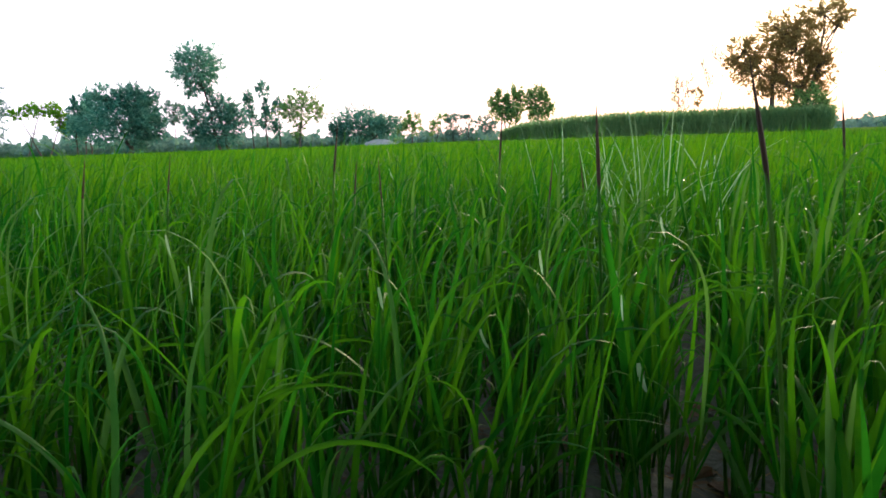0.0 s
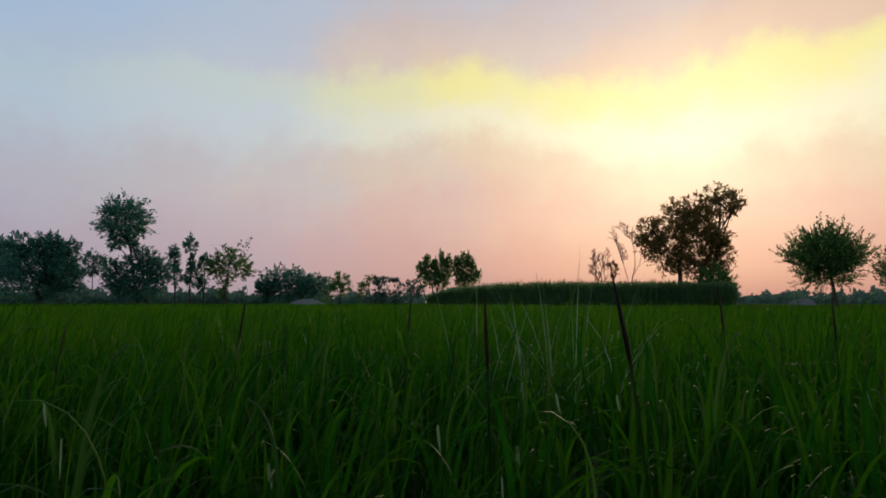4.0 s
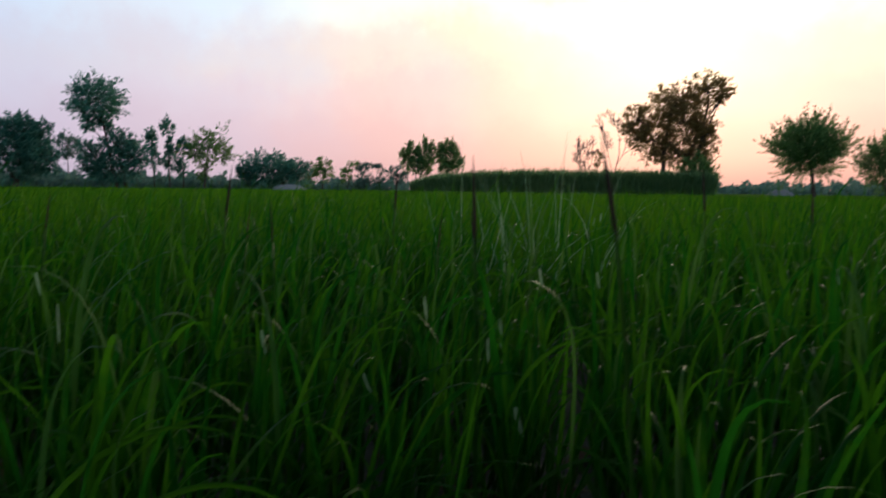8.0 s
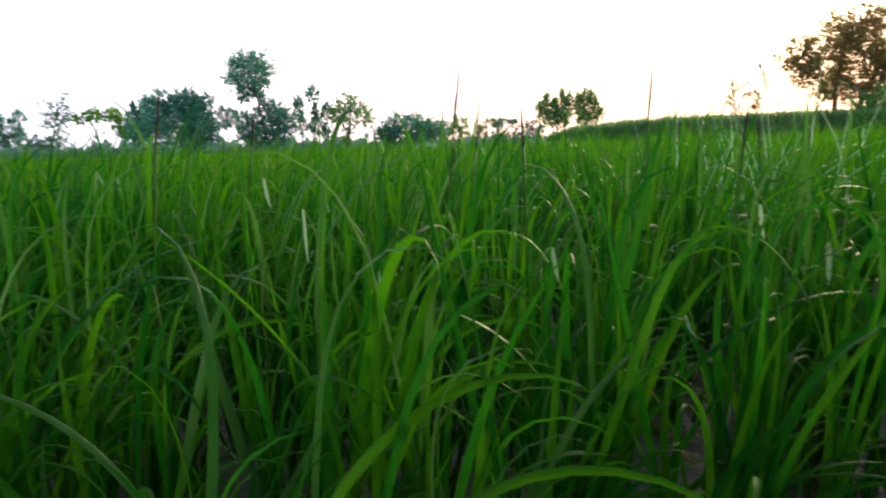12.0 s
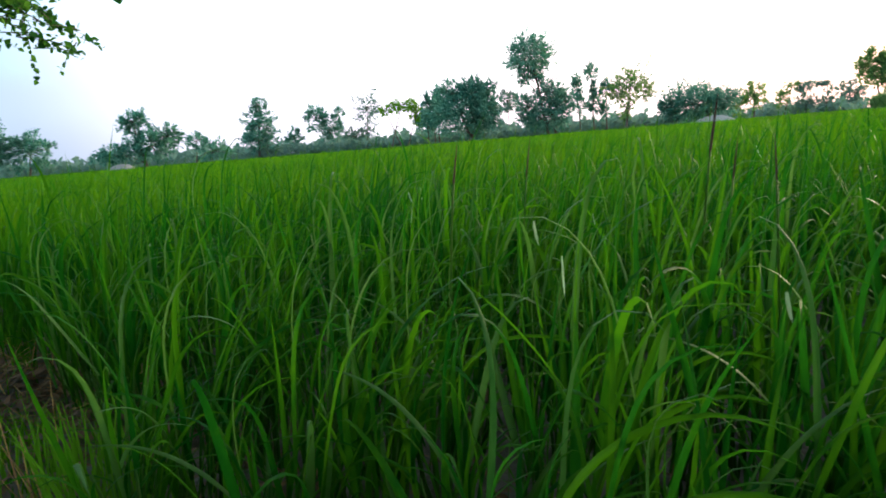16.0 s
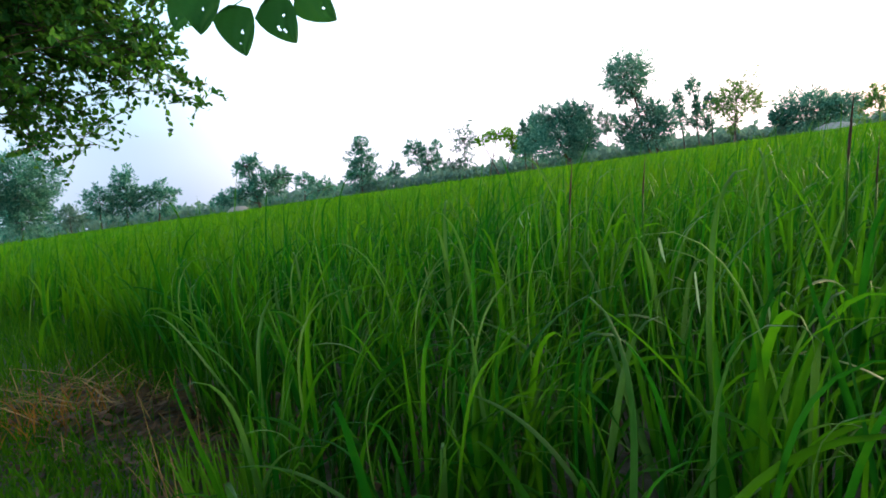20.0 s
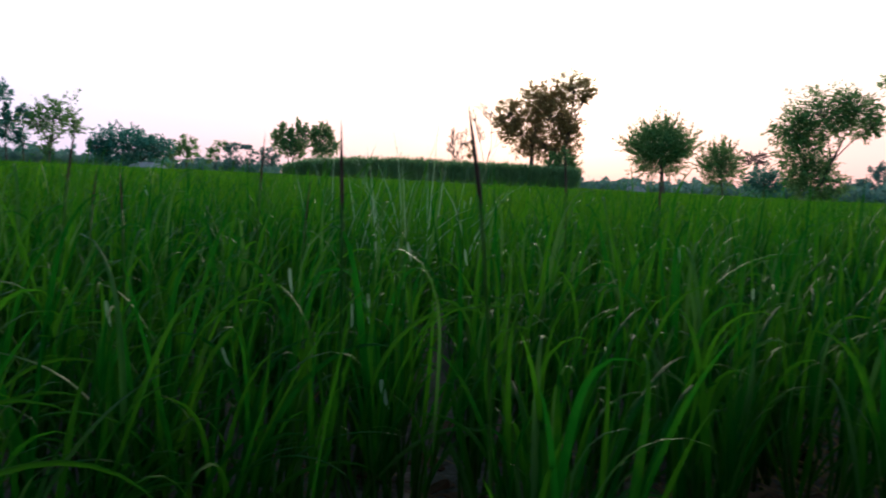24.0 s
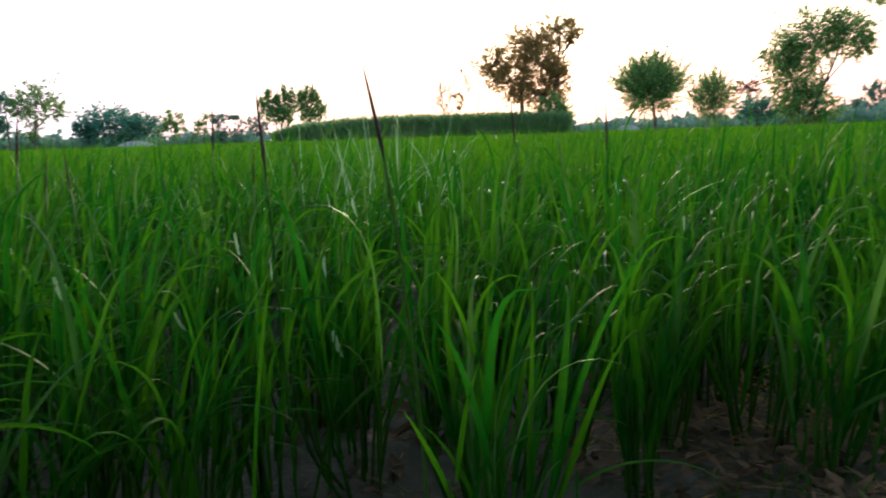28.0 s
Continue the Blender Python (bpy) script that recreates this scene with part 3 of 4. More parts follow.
def tree(label, az, d, lobes, leaf, size=None, dens=1.0, rise=0.3, thin=1.0, spray=0.42, loose=0.042, rough=1.0, per=24, trunks=((0.0, 0.0),), girth=0.14, droop=0.3, limbs=True, seed=1, category="tree", name="tree", tint=""):
    """A tree of tapered trunk and limbs with a crown of many leaves in uneven lobes (sideways, height, half width, half height)."""
    g = np.random.default_rng(seed)
    size = size or d * 0.0038
    root = new(name)
    x, y = far_place(az, d)
    root.matrix_basis = pose(x, y, 0, 0, 0, -az)
    pts, ends, runs = crown_points(lobes, g, size, dens, rise, thin, spray, loose, rough, per)
    main = sorted(range(len(lobes)), key=lambda i: -lobes[i][1])
    for k, (bx, lean) in enumerate(trunks):
        tgt = lobes[main[min(k, len(main) - 1)]]
        top = np.array([tgt[0], 0, tgt[1]])
        s = np.linspace(0, 1, 7)[:, None]
        line = np.array([bx, 0.0, -0.05]) * (1 - s) + top * s
        line[:, 0] += lean * np.sin(s[:, 0] * math.pi) + g.normal(0, 0.04, 7)
        line[0, 2] = -0.1
        part("trunk", mesh_np("trunk", *tube(line, girth * (1 - 0.8 * s[:, 0]), 7), M_BARK), root)
        if k == 0 and limbs:
            for i in main[1:]:
                e = np.array([lobes[i][0], g.normal(0, 0.2), lobes[i][1]])
                j = int(np.clip(np.argmin(np.abs(line[:, 2] - 0.55 * e[2])), 1, 5))
                q = np.linspace(0, 1, 5)[:, None]
                br = line[j] * (1 - q) + e * q
                br[:, 2] += 0.12 * np.sin(q[:, 0] * math.pi)
                part("limb", mesh_np("limb", *tube(br, girth * 0.4 * (1 - 0.7 * q[:, 0]), 5), M_BARK), root)
    twigs = []
    for c, es in ends:
        for e in es[:: max(1, len(es) // 26)]:
            twigs.append(tube([c + (e - c) * 0.1, c + (e - c) * 0.55 + [0, 0, 0.06], e], [girth * 0.22, girth * 0.13, girth * 0.06], 3))
    tagged(part("twig", mesh_np("twig", *join(twigs), M_BARK), root), kind="stuff")
    tagged(part("crown", mesh_np("crown", *leaves(pts, size * 1.18, g, droop, 0.36, runs), leaf, smooth=False), root, tint), kind="stuff")
    tagged(root, label, category)
    return root


def bare_tree(label, az, d, height, spread, seed):
    g = np.random.default_rng(seed)
    root = new("bare_tree")
    x, y = far_place(az, d)
    root.matrix_basis = pose(x, y, 0, 0, 0, -az)
    out = []

    def grow(p, dirn, ln, rad, depth):
        s = np.linspace(0, 1, 5)[:, None]
        bend = g.normal(0, 0.14, 3)
        pts = p + dirn * ln * s + bend * ln * (s ** 2) * 0.7
        out.append((pts, rad * (1 - 0.45 * s[:, 0]), depth))
        if depth == 0:
            return
        for k in range(3):
            at = pts[2 + k % 3]
            nd = dirn + g.normal(0, 1, 3) * [spread, spread * 0.8, 0.32] + [0, 0, 0.18]
            grow(at, nd / np.linalg.norm(nd), ln * g.uniform(0.5, 0.72), rad * 0.52, depth - 1)

    grow(np.array([0, 0, -0.1]), np.array([-0.10, 0, 1.0]), height * 0.5, 0.07, 5)
    part("trunk", mesh_np("trunk", *tube(out[0][0], out[0][1], 7), M_BARK), root)
    tagged(part("branch", mesh_np("branch", *join([tube(p, np.maximum(r, 0.020), 4) for p, r, dd in out[1:]]), M_BARK), root), kind="stuff")
    tagged(root, label, "tree")


TREES = [
    ("tall tree with a round tufted top and hanging lower branches", -18.89, 75, [(-1.07, 9.1, 2.35, 2.25), (-1.9, 6.9, 0.55, 1.0), (-0.4, 7.0, 0.8, 0.7), (0.9, 4.9, 1.5, 1.5), (2.2, 3.7, 1.4, 1.7), (-1.5, 3.6, 1.2, 1.5), (0.2, 2.2, 2.5, 1.5)], M_TEAL_HAZED, dict(girth=0.2, droop=0.8, dens=1.6, thin=0.75, rough=0.5, rise=0.25, spray=0.6, loose=0.022, per=16, trunks=((0.6, 0.2), (1.6, 0.3)))),
    ("broad dense dark blue-green tree", -25.37, 72, [(-1.54, 5.7, 1.38, 1.38), (0.77, 5.58, 1.89, 1.38), (2.44, 5.86, 1.13, 0.69), (-0.04, 3.31, 3.9, 2.39), (1.7, 3.35, 1.89, 2.2)], M_TEAL_HAZED, dict(girth=0.22, dens=1.25, trunks=((0.0, 0.1), (0.5, 0.1)))),
    ("small slim round-topped tree standing far off", -21.70, 110, [(-0.08, 6.58, 1.73, 2.02)], M_WOODS_HAZED, dict(dens=0.9, girth=0.12)),
    ("slender spiry blue-green tree", -28.78, 76, [(0.1, 5.03, 0.6, 1.46), (0.1, 2.92, 0.93, 1.73)], M_TEAL_HAZED, dict(girth=0.1, rise=1.0)),
    ("slender spiry tree above thick undergrowth", -27.85, 76, [(0.1, 5.41, 0.66, 1.46), (0.01, 3.5, 1.59, 1.73)], M_TEAL_HAZED, dict(girth=0.1, rise=1.0)),
    ("thin upright tree with a tufted top", -15.72, 80, [(-0.3, 5.95, 0.77, 1.26), (0.04, 3.87, 0.42, 1.82)], M_TEAL_HAZED, dict(girth=0.1, rise=1.0)),
    ("tall thin upright tree with a small tuft on top", -14.56, 80, [(-0.17, 7.11, 0.7, 1.05), (-0.06, 5.47, 0.28, 0.7), (0.1, 3.63, 0.84, 1.82)], M_TEAL_HAZED, dict(girth=0.1, rise=1.0)),
    ("short thin upright blue-green tree", -13.56, 80, [(0.12, 4.97, 0.77, 1.26), (-0.04, 2.58, 0.63, 1.26)], M_TEAL_HAZED, dict(girth=0.1, rise=1.0)),
    ("open-crowned tree with feathery spreading branches", -12.00, 78, [(0.61, 4.91, 2.18, 2.04), (-0.84, 4.24, 0.95, 1.23), (2.19, 4.28, 0.95, 1.09), (0.02, 2.42, 0.82, 1.23)], M_GREEN_FLECKED, dict(girth=0.15, dens=0.65, rise=0.7, spray=0.7)),
    ("broad dome-shaped dark green tree", -6.51, 85, [(-0.13, 2.71, 3.34, 2.38), (-3.19, 2.26, 1.19, 1.63), (2.97, 2.72, 1.78, 1.56)], M_TEAL_HAZED, dict(girth=0.25, dens=1.3)),
    ("light green round-topped tree", -2.31, 95, [(0.17, 3.23, 1.58, 1.58), (-1.71, 2.16, 1.16, 1.24)], M_GREEN_FLECKED, dict(dens=0.9)),
    ("far slender tree with a feathery top", -0.23, 120, [(1.26, 4.76, 1.36, 0.84), (0.0, 2.88, 1.15, 1.36)], M_GREEN_FLECKED, dict(dens=0.8)),
    ("far feathery tree over a bush", 1.27, 120, [(0.21, 4.14, 1.47, 1.26), (-0.31, 1.84, 1.78, 1.26)], M_WOODS_HAZED, dict(dens=0.9)),
    ("small tufted far-off tree", 2.62, 120, [(0.1, 4.25, 0.73, 0.94), (-0.21, 1.74, 1.15, 1.15)], M_WOODS_HAZED, dict(dens=0.9)),
    ("far rounded tree in the haze", 4.17, 130, [(-0.12, 2.86, 2.04, 2.04)], M_WOODS_HAZED, dict()),
    ("upright many-stemmed tree beside its twin", 6.16, 95, [(-2.5, 5.3, 0.5, 1.2), (-1.4, 5.9, 0.5, 1.7), (-0.3, 5.5, 0.5, 1.7), (0.8, 6.2, 0.5, 1.8), (1.75, 5.8, 0.45, 1.6), (-0.2, 3.8, 1.9, 1.4)], M_GREEN_FLECKED, dict(trunks=((-0.3, 0.0), (0.0, 0.0), (0.3, 0.0)), girth=0.13, dens=1.5, rise=1.3, spray=0.7, per=14, loose=0.03)),
    ("upright many-stemmed tree beside its twin", 8.56, 95, [(-1.1, 5.6, 0.4, 1.7), (-0.3, 6.2, 0.38, 1.9), (0.55, 6.3, 0.42, 1.9), (1.35, 5.3, 0.4, 1.6), (2.1, 4.4, 0.45, 0.8), (0.2, 3.8, 1.3, 1.2)], M_GREEN_FLECKED, dict(trunks=((-0.2, 0.0), (0.2, 0.0)), girth=0.13, dens=1.5, rise=1.3, spray=0.7, per=14, loose=0.03)),
    ("large leaning broad-crowned tree, dark against the setting sun", 28.21, 66, [(2.15, 10.1, 2.19, 1.44), (-0.83, 8.8, 2.42, 1.73), (-4.04, 7.4, 1.61, 1.61), (0.26, 7.23, 2.77, 2.31), (-2.67, 5.49, 2.31, 1.96), (1.98, 5.56, 1.38, 2.19), (-0.07, 4.27, 2.42, 1.38), (3.4, 9.6, 0.69, 0.81)], M_OLIVE_GLARE, dict(girth=0.28, trunks=((0.2, 0.5), (-0.6, -0.4), (-1.2, -0.5)), dens=0.85)),
    ("dense green shrub at the foot of the large tree", 29.64, 64, [(-0.04, 2.52, 1.57, 1.34)], M_GREEN_FLECKED, dict(dens=1.2, category='shrub', name='shrub')),
    ("slim small leafy tree between bare ones", 21.54, 66, [(-0.04, 3.93, 0.46, 0.86)], M_OLIVE_GLARE, dict(girth=0.07, dens=0.8)),
    ("round bushy tree with a spiky outline on a short trunk", 37.96, 48, [(-0.41, 3.42, 2.2, 1.8)], M_GREEN_FLECKED, dict(girth=0.17, droop=-0.3, trunks=((0.0, 0.1),), dens=2.3, rise=0.8, rough=0.35, per=44, spray=0.6, loose=0.010, size=0.12)),
    ("small bushy tree with upright shoots", 42.75, 46, [(-0.42, 2.28, 1.29, 1.53)], M_GREEN_FLECKED, dict(girth=0.1, droop=-0.3, dens=1.4, rise=1.0, per=40, spray=0.75, loose=0.010, size=0.12)),
    ("sparse rust-coloured roadside bush", 44.78, 60, [(-0.06, 3.62, 1.26, 0.68)], M_RUST, dict(dens=0.6, category='shrub', name='shrub')),
    ("low dark green rounded bush", 45.55, 52, [(0.01, 1.56, 1.54, 1.09)], M_TEAL_HAZED, dict(dens=1.2, category='shrub', name='shrub')),
    ("uneven leaning tree with trailing branches down to the ground", 48.73, 45, [(0.19, 5.56, 1.73, 1.38), (-1.33, 4.69, 1.18, 1.1), (1.9, 5.67, 1.18, 1.1), (2.74, 4.94, 0.59, 0.86), (-0.48, 3.03, 1.49, 1.49), (0.39, 1.51, 1.6, 1.2)], M_GREEN_FLECKED, dict(girth=0.12, droop=0.7, dens=1.1, rise=-0.2, spray=0.6)),
    ("tall tree with a forked trunk and a flat layered crown", 57.26, 36, [(-1.71, 6.1, 1.32, 0.69), (-0.47, 6.52, 1.26, 0.94), (0.74, 7.06, 0.88, 0.63), (-0.02, 5.77, 1.19, 0.75), (-1.26, 4.48, 0.82, 0.25)], M_GREEN_FLECKED, dict(girth=0.11, trunks=((0.0, -0.35), (0.1, 0.1)), dens=0.7, rise=0.5)),
    ("tall slim tree with a deep drooping crown", 59.86, 37, [(-0.63, 4.92, 1.07, 1.36), (-0.34, 6.48, 1.03, 1.29), (0.1, 3.48, 0.78, 0.71)], M_TEAL_HAZED, dict(girth=0.13, droop=0.8, dens=1.0, rise=-0.3, spray=0.6)),
    ("tall slim tree rising above its neighbours", 61.08, 38, [(0.02, 5.95, 0.83, 1.16), (0.59, 8.49, 1.33, 1.19), (0.0, 3.7, 0.66, 0.66)], M_TEAL_HAZED, dict(girth=0.12, dens=0.8, droop=0.6, trunks=((-0.3, 0.0), (0.3, 0.0)))),
    ("far tree above the dark woods", 53.46, 120, [(0.04, 4.67, 2.52, 1.47), (-1.5, 2.83, 4.19, 1.47)], M_WOODS_HAZED, dict()),
    ("far tree above the dark woods", 55.47, 120, [(0.04, 4.71, 1.57, 1.26), (0.1, 2.5, 4.19, 1.47)], M_WOODS_HAZED, dict()),
    ("large dark tree at the paddy's side", -69.56, 60, [(0.52, 5.2, 3.14, 2.36), (0.79, 3.54, 2.1, 1.57), (0.3, 2.0, 2.3, 1.6)], M_TEAL_HAZED, dict(girth=0.14, dens=1.1)),
    ("low rounded hazy far tree", -66.32, 100, [(0.26, 2.51, 2.79, 1.57)], M_WOODS_HAZED, dict()),
    ("leafy blue-green tree, one of three in a row", -64.26, 85, [(0.41, 3.4, 1.78, 2.08)], M_TEAL_HAZED, dict()),
    ("taller pointed blue-green tree, the middle of three", -62.37, 85, [(0.51, 4.67, 1.63, 2.52), (0.34, 2.95, 2.08, 1.78)], M_TEAL_HAZED, dict()),
    ("broad blue-green tree, one of three in a row", -59.99, 85, [(0.35, 3.07, 2.08, 2.23)], M_TEAL_HAZED, dict()),
    ("broad uneven tree with a small high tuft", -52.04, 80, [(-0.63, 5.33, 1.68, 1.26), (0.84, 2.79, 2.93, 1.68), (-2.72, 2.01, 2.65, 0.91), (2.57, 3.71, 1.4, 1.26)], M_TEAL_HAZED, dict(girth=0.2, dens=1.1)),
    ("small feathery tree over low bushes", -48.29, 95, [(0.4, 3.33, 1.49, 1.0), (2.56, 1.73, 2.32, 1.41)], M_TEAL_HAZED, dict(dens=0.9)),
    ("cone-shaped dense blue-green tree", -43.29, 85, [(0.67, 6.68, 0.97, 1.04), (0.6, 4.79, 1.86, 1.34), (0.28, 2.63, 2.38, 1.48)], M_TEAL_HAZED, dict(dens=1.2)),
    ("upright narrow dark bush", -40.37, 90, [(0.23, 2.68, 0.94, 1.41)], M_TEAL_HAZED, dict(category='shrub', name='shrub')),
    ("loose many-topped blue-green tree", -38.02, 90, [(-0.4, 4.84, 1.49, 1.73), (1.44, 3.42, 1.89, 1.89), (2.66, 5.43, 0.79, 0.94)], M_TEAL_HAZED, dict(dens=0.9)),
    ("airy tree with thin grey-green foliage", -34.17, 90, [(0.51, 5.82, 1.34, 2.12), (-1.54, 2.22, 1.57, 1.02), (0.28, 2.35, 0.94, 1.1)], M_WOODS_HAZED, dict(dens=0.6, rise=0.8, spray=0.6)),
    ("flat-topped yellow-green tree on thin trunks", -31.28, 80, [(-1.43, 4.73, 1.05, 0.56), (0.59, 5.33, 1.89, 0.84), (2.21, 4.01, 0.98, 1.26)], M_LIME, dict(dens=0.9, trunks=((-1.2, 0.0), (0.3, 0.0), (0.8, 0.0)), girth=0.1)),
    ("slender spiry tree beside a broad one", -28.28, 82, [(0.51, 4.84, 0.72, 1.58), (-1.27, 2.93, 1.07, 1.22)], M_TEAL_HAZED, dict(girth=0.1, rise=1.0)),
]
for i, (label, az, d, lobes, leaf, opts) in enumerate(TREES):
    tree(label, az, d, lobes, leaf, seed=100 + i, **opts)
bare_tree("leafless grey tree behind the sugarcane", 22.94, 66.0, 8.2, 0.5, 3)
bare_tree("small leafless tree behind the sugarcane", 20.53, 66.0, 5.6, 0.5, 8)


# ---- sugarcane ----


def sugarcane():
    g = np.random.default_rng(77)
    n = 5200
    az = g.uniform(5.4, 31.0, n)
    depth = g.random(n) ** 2 * 9
    front = np.interp(az, [5, 12, 31], [74, 66, 60])
    r = front + depth
    x, y = r * np.sin(np.radians(az)), r * np.cos(np.radians(az))
    h = np.interp(az, [5.4, 7.3, 12, 15, 31], [1.2, 2.0, 2.55, 2.75, 2.62]) * r / 64 * 0.97
    h = h + g.normal(0, 0.12, n) + 0.08 * field_noise(x, y, 1.3, 0.5)
    base = np.stack([x, y, np.zeros(n)], -1)
    stalks = blades(base, g.uniform(0, 6.28, n), np.radians(np.abs(g.normal(0, 3, n))), np.radians(g.uniform(0, 10, n)), np.full(n, 2.0), h * 0.85, np.full(n, 0.10), 3)
    k = 5
    lb = np.repeat(base, k, 0)
    hh = np.repeat(h, k)
    lb[:, 2] = hh * g.uniform(0.12, 0.74, n * k)
    ln = np.minimum(g.uniform(0.7, 1.3, n * k), (hh - lb[:, 2]) * 1.12 + 0.25)
    lv = blades(lb, g.uniform(0, 6.28, n * k), np.radians(g.uniform(8, 35, n * k)), np.radians(g.uniform(15, 110, n * k)), np.full(n * k, 1.8), ln, g.uniform(0.07, 0.13, n * k), 4)
    tagged(new("sugarcane", mesh_np("sugarcane", *join([stalks, lv]), M_CANE_HAZED)), "tall dense block of green sugarcane behind the paddy", "sugarcane", kind="stuff")


sugarcane()


# ---- far woods along the horizon ----


def woods(name, label, az0, az1, d0, d1, tops, n, g, size):
    az = g.uniform(az0, az1, n)
    r = g.uniform(d0, d1, n)
    top = np.interp(az, [a for a, _ in tops], [b for _, b in tops])
    lump = 0.72 + 0.22 * np.sin(az * 1.9 + 0.4) * np.sin(az * 0.83) + 0.16 * np.sin(az * 5.3 + 1) + 0.10 * np.sin(az * 13.0)
    z = 0.2 + g.random(n) ** 0.8 * np.maximum(0.2, np.tan(np.radians(top)) * r + 0.5) * lump
    c = np.stack([r * np.sin(np.radians(az)), r * np.cos(np.radians(az)), z], -1)
    tagged(new(name, mesh_np(name, *leaves(c, size, g, 0.2, 0.7), M_WOODS_HAZED, smooth=False)), label, "woods", kind="stuff")


gw = np.random.default_rng(9)
# no haze is drawn; the leaf colour of these woods carries it
woods("far_woods", "haze-tinted blue-green woods far along the horizon", -80, 5, 118, 150, [(-80, 1.3), (-60, 1.0), (-48, 1.1), (-40, 1.2), (-30, 1.2), (-20, 1.25), (-10, 0.9), (5, 0.7)], 15000, gw, 1.0)
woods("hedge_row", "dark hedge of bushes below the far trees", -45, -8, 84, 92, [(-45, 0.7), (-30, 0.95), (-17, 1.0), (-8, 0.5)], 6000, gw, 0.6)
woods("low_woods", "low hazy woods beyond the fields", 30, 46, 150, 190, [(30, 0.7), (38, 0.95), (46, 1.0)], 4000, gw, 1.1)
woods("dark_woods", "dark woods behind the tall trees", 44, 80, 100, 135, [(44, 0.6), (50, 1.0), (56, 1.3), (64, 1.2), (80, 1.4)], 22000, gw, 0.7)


# ---- pale heaps ----


def heap(az, d, half, high, label):
    g = np.random.default_rng(int(abs(az) * 10))
    x, y = far_place(az, d)
    a = np.linspace(0, 2 * np.pi, 40, endpoint=False)
    v = [(0, 0, high)]
    rings = np.linspace(0.12, 1, 9)
    for s in rings:
        for t in a:
            z = high * (1 - s ** 2.6) + g.normal(0, 0.025)
            v.append((math.cos(t) * half * s, math.sin(t) * half * 0.6 * s, max(z, -0.05) if s < 1 else -0.1))
    t3 = [[0, 1 + i, 1 + (i + 1) % 40] for i in range(40)]
    q = [[1 + r * 40 + i, 1 + (r + 1) * 40 + i, 1 + (r + 1) * 40 + (i + 1) % 40, 1 + r * 40 + (i + 1) % 40] for r in range(8) for i in range(40)]
    ob = new("earth_mound", mesh_np("earth_mound", v, q, t3, M_HEAP))
    ob.matrix_basis = pose(x, y, 0, 0, 0, -az)
    tagged(ob, label, "mound")


heap(-5.1, 70, 2.3, 0.95, "low pale grey rounded mound at the paddy's far edge")
heap(-53.8, 66, 1.5, 0.85, "low pale buff rounded mound before the trees")
heap(35.7, 75, 1.6, 1.0, "low bluish grey mound beyond the paddy")


# ---- the leafy tree beside the bank ----


def ovate(base, way, face, size, wide=0.62):
    """Pointed oval leaves folded a little along the midrib."""
    way = way / np.linalg.norm(way, axis=1, keepdims=True)
    s = np.cross(way, face)
    s /= np.linalg.norm(s, axis=1, keepdims=True) + 1e-9
    n = np.cross(s, way)
    L = size[:, None]
    W = L * wide / 2
    v = np.stack([
        base,
        base + way * L * 0.28 + s * W * 0.95 + n * L * 0.05,
        base + way * L * 0.62 + s * W * 0.72 + n * L * 0.04,
        base + way * L * 1.0 - n * L * 0.05,
        base + way * L * 0.62 - s * W * 0.72 + n * L * 0.04,
        base + way * L * 0.28 - s * W * 0.95 + n * L * 0.05,
    ], 1)
    k = (np.arange(len(base)) * 6)[:, None]
    return v.reshape(-1, 3), np.concatenate([k + [0, 1, 2, 3], k + [0, 3, 4, 5]]), np.zeros((0, 3), int)


def heart_leaf(size, bites):
    """A broad heart-shaped leaf, hanging, with uneven holes that insects have eaten (across, down, half width)."""
    rows, cols = 34, 26
    v, q = [], []
    for i in range(rows + 1):
        s = i / rows
        half = size * 0.41 * (min(1.0, s / 0.09) ** 0.5 * (1 - max(0.0, s - 0.22) ** 1.7 / 0.78 ** 1.7) ** 0.85 if s < 1 else 0.0)
        for j in range(cols + 1):
            u = j / cols * 2 - 1
            lobe = -0.30 * size * (abs(u) - 1.1 * u * u * abs(u)) * (1 - s) ** 4
            v.append((u * half, 0.05 * size * u * u + 0.05 * size * math.sin(s * 5) + 0.010 * size * math.sin(u * 9 + s * 14), -s * size - lobe * 0.6))
    for i in range(rows):
        for j in range(cols):
            u, s = (j + 0.5) / cols * 2 - 1, (i + 0.5) / rows
            if any(math.hypot((u - a) * 0.8, s - b) < r * (1 + 0.35 * math.sin(4 * math.atan2(s - b, u - a) + 9 * a)) for a, b, r in bites):
                continue
            k = i * (cols + 1) + j
            q.append([k, k + 1, k + cols + 2, k + cols + 1])
    return v, q, np.zeros((0, 3), int)


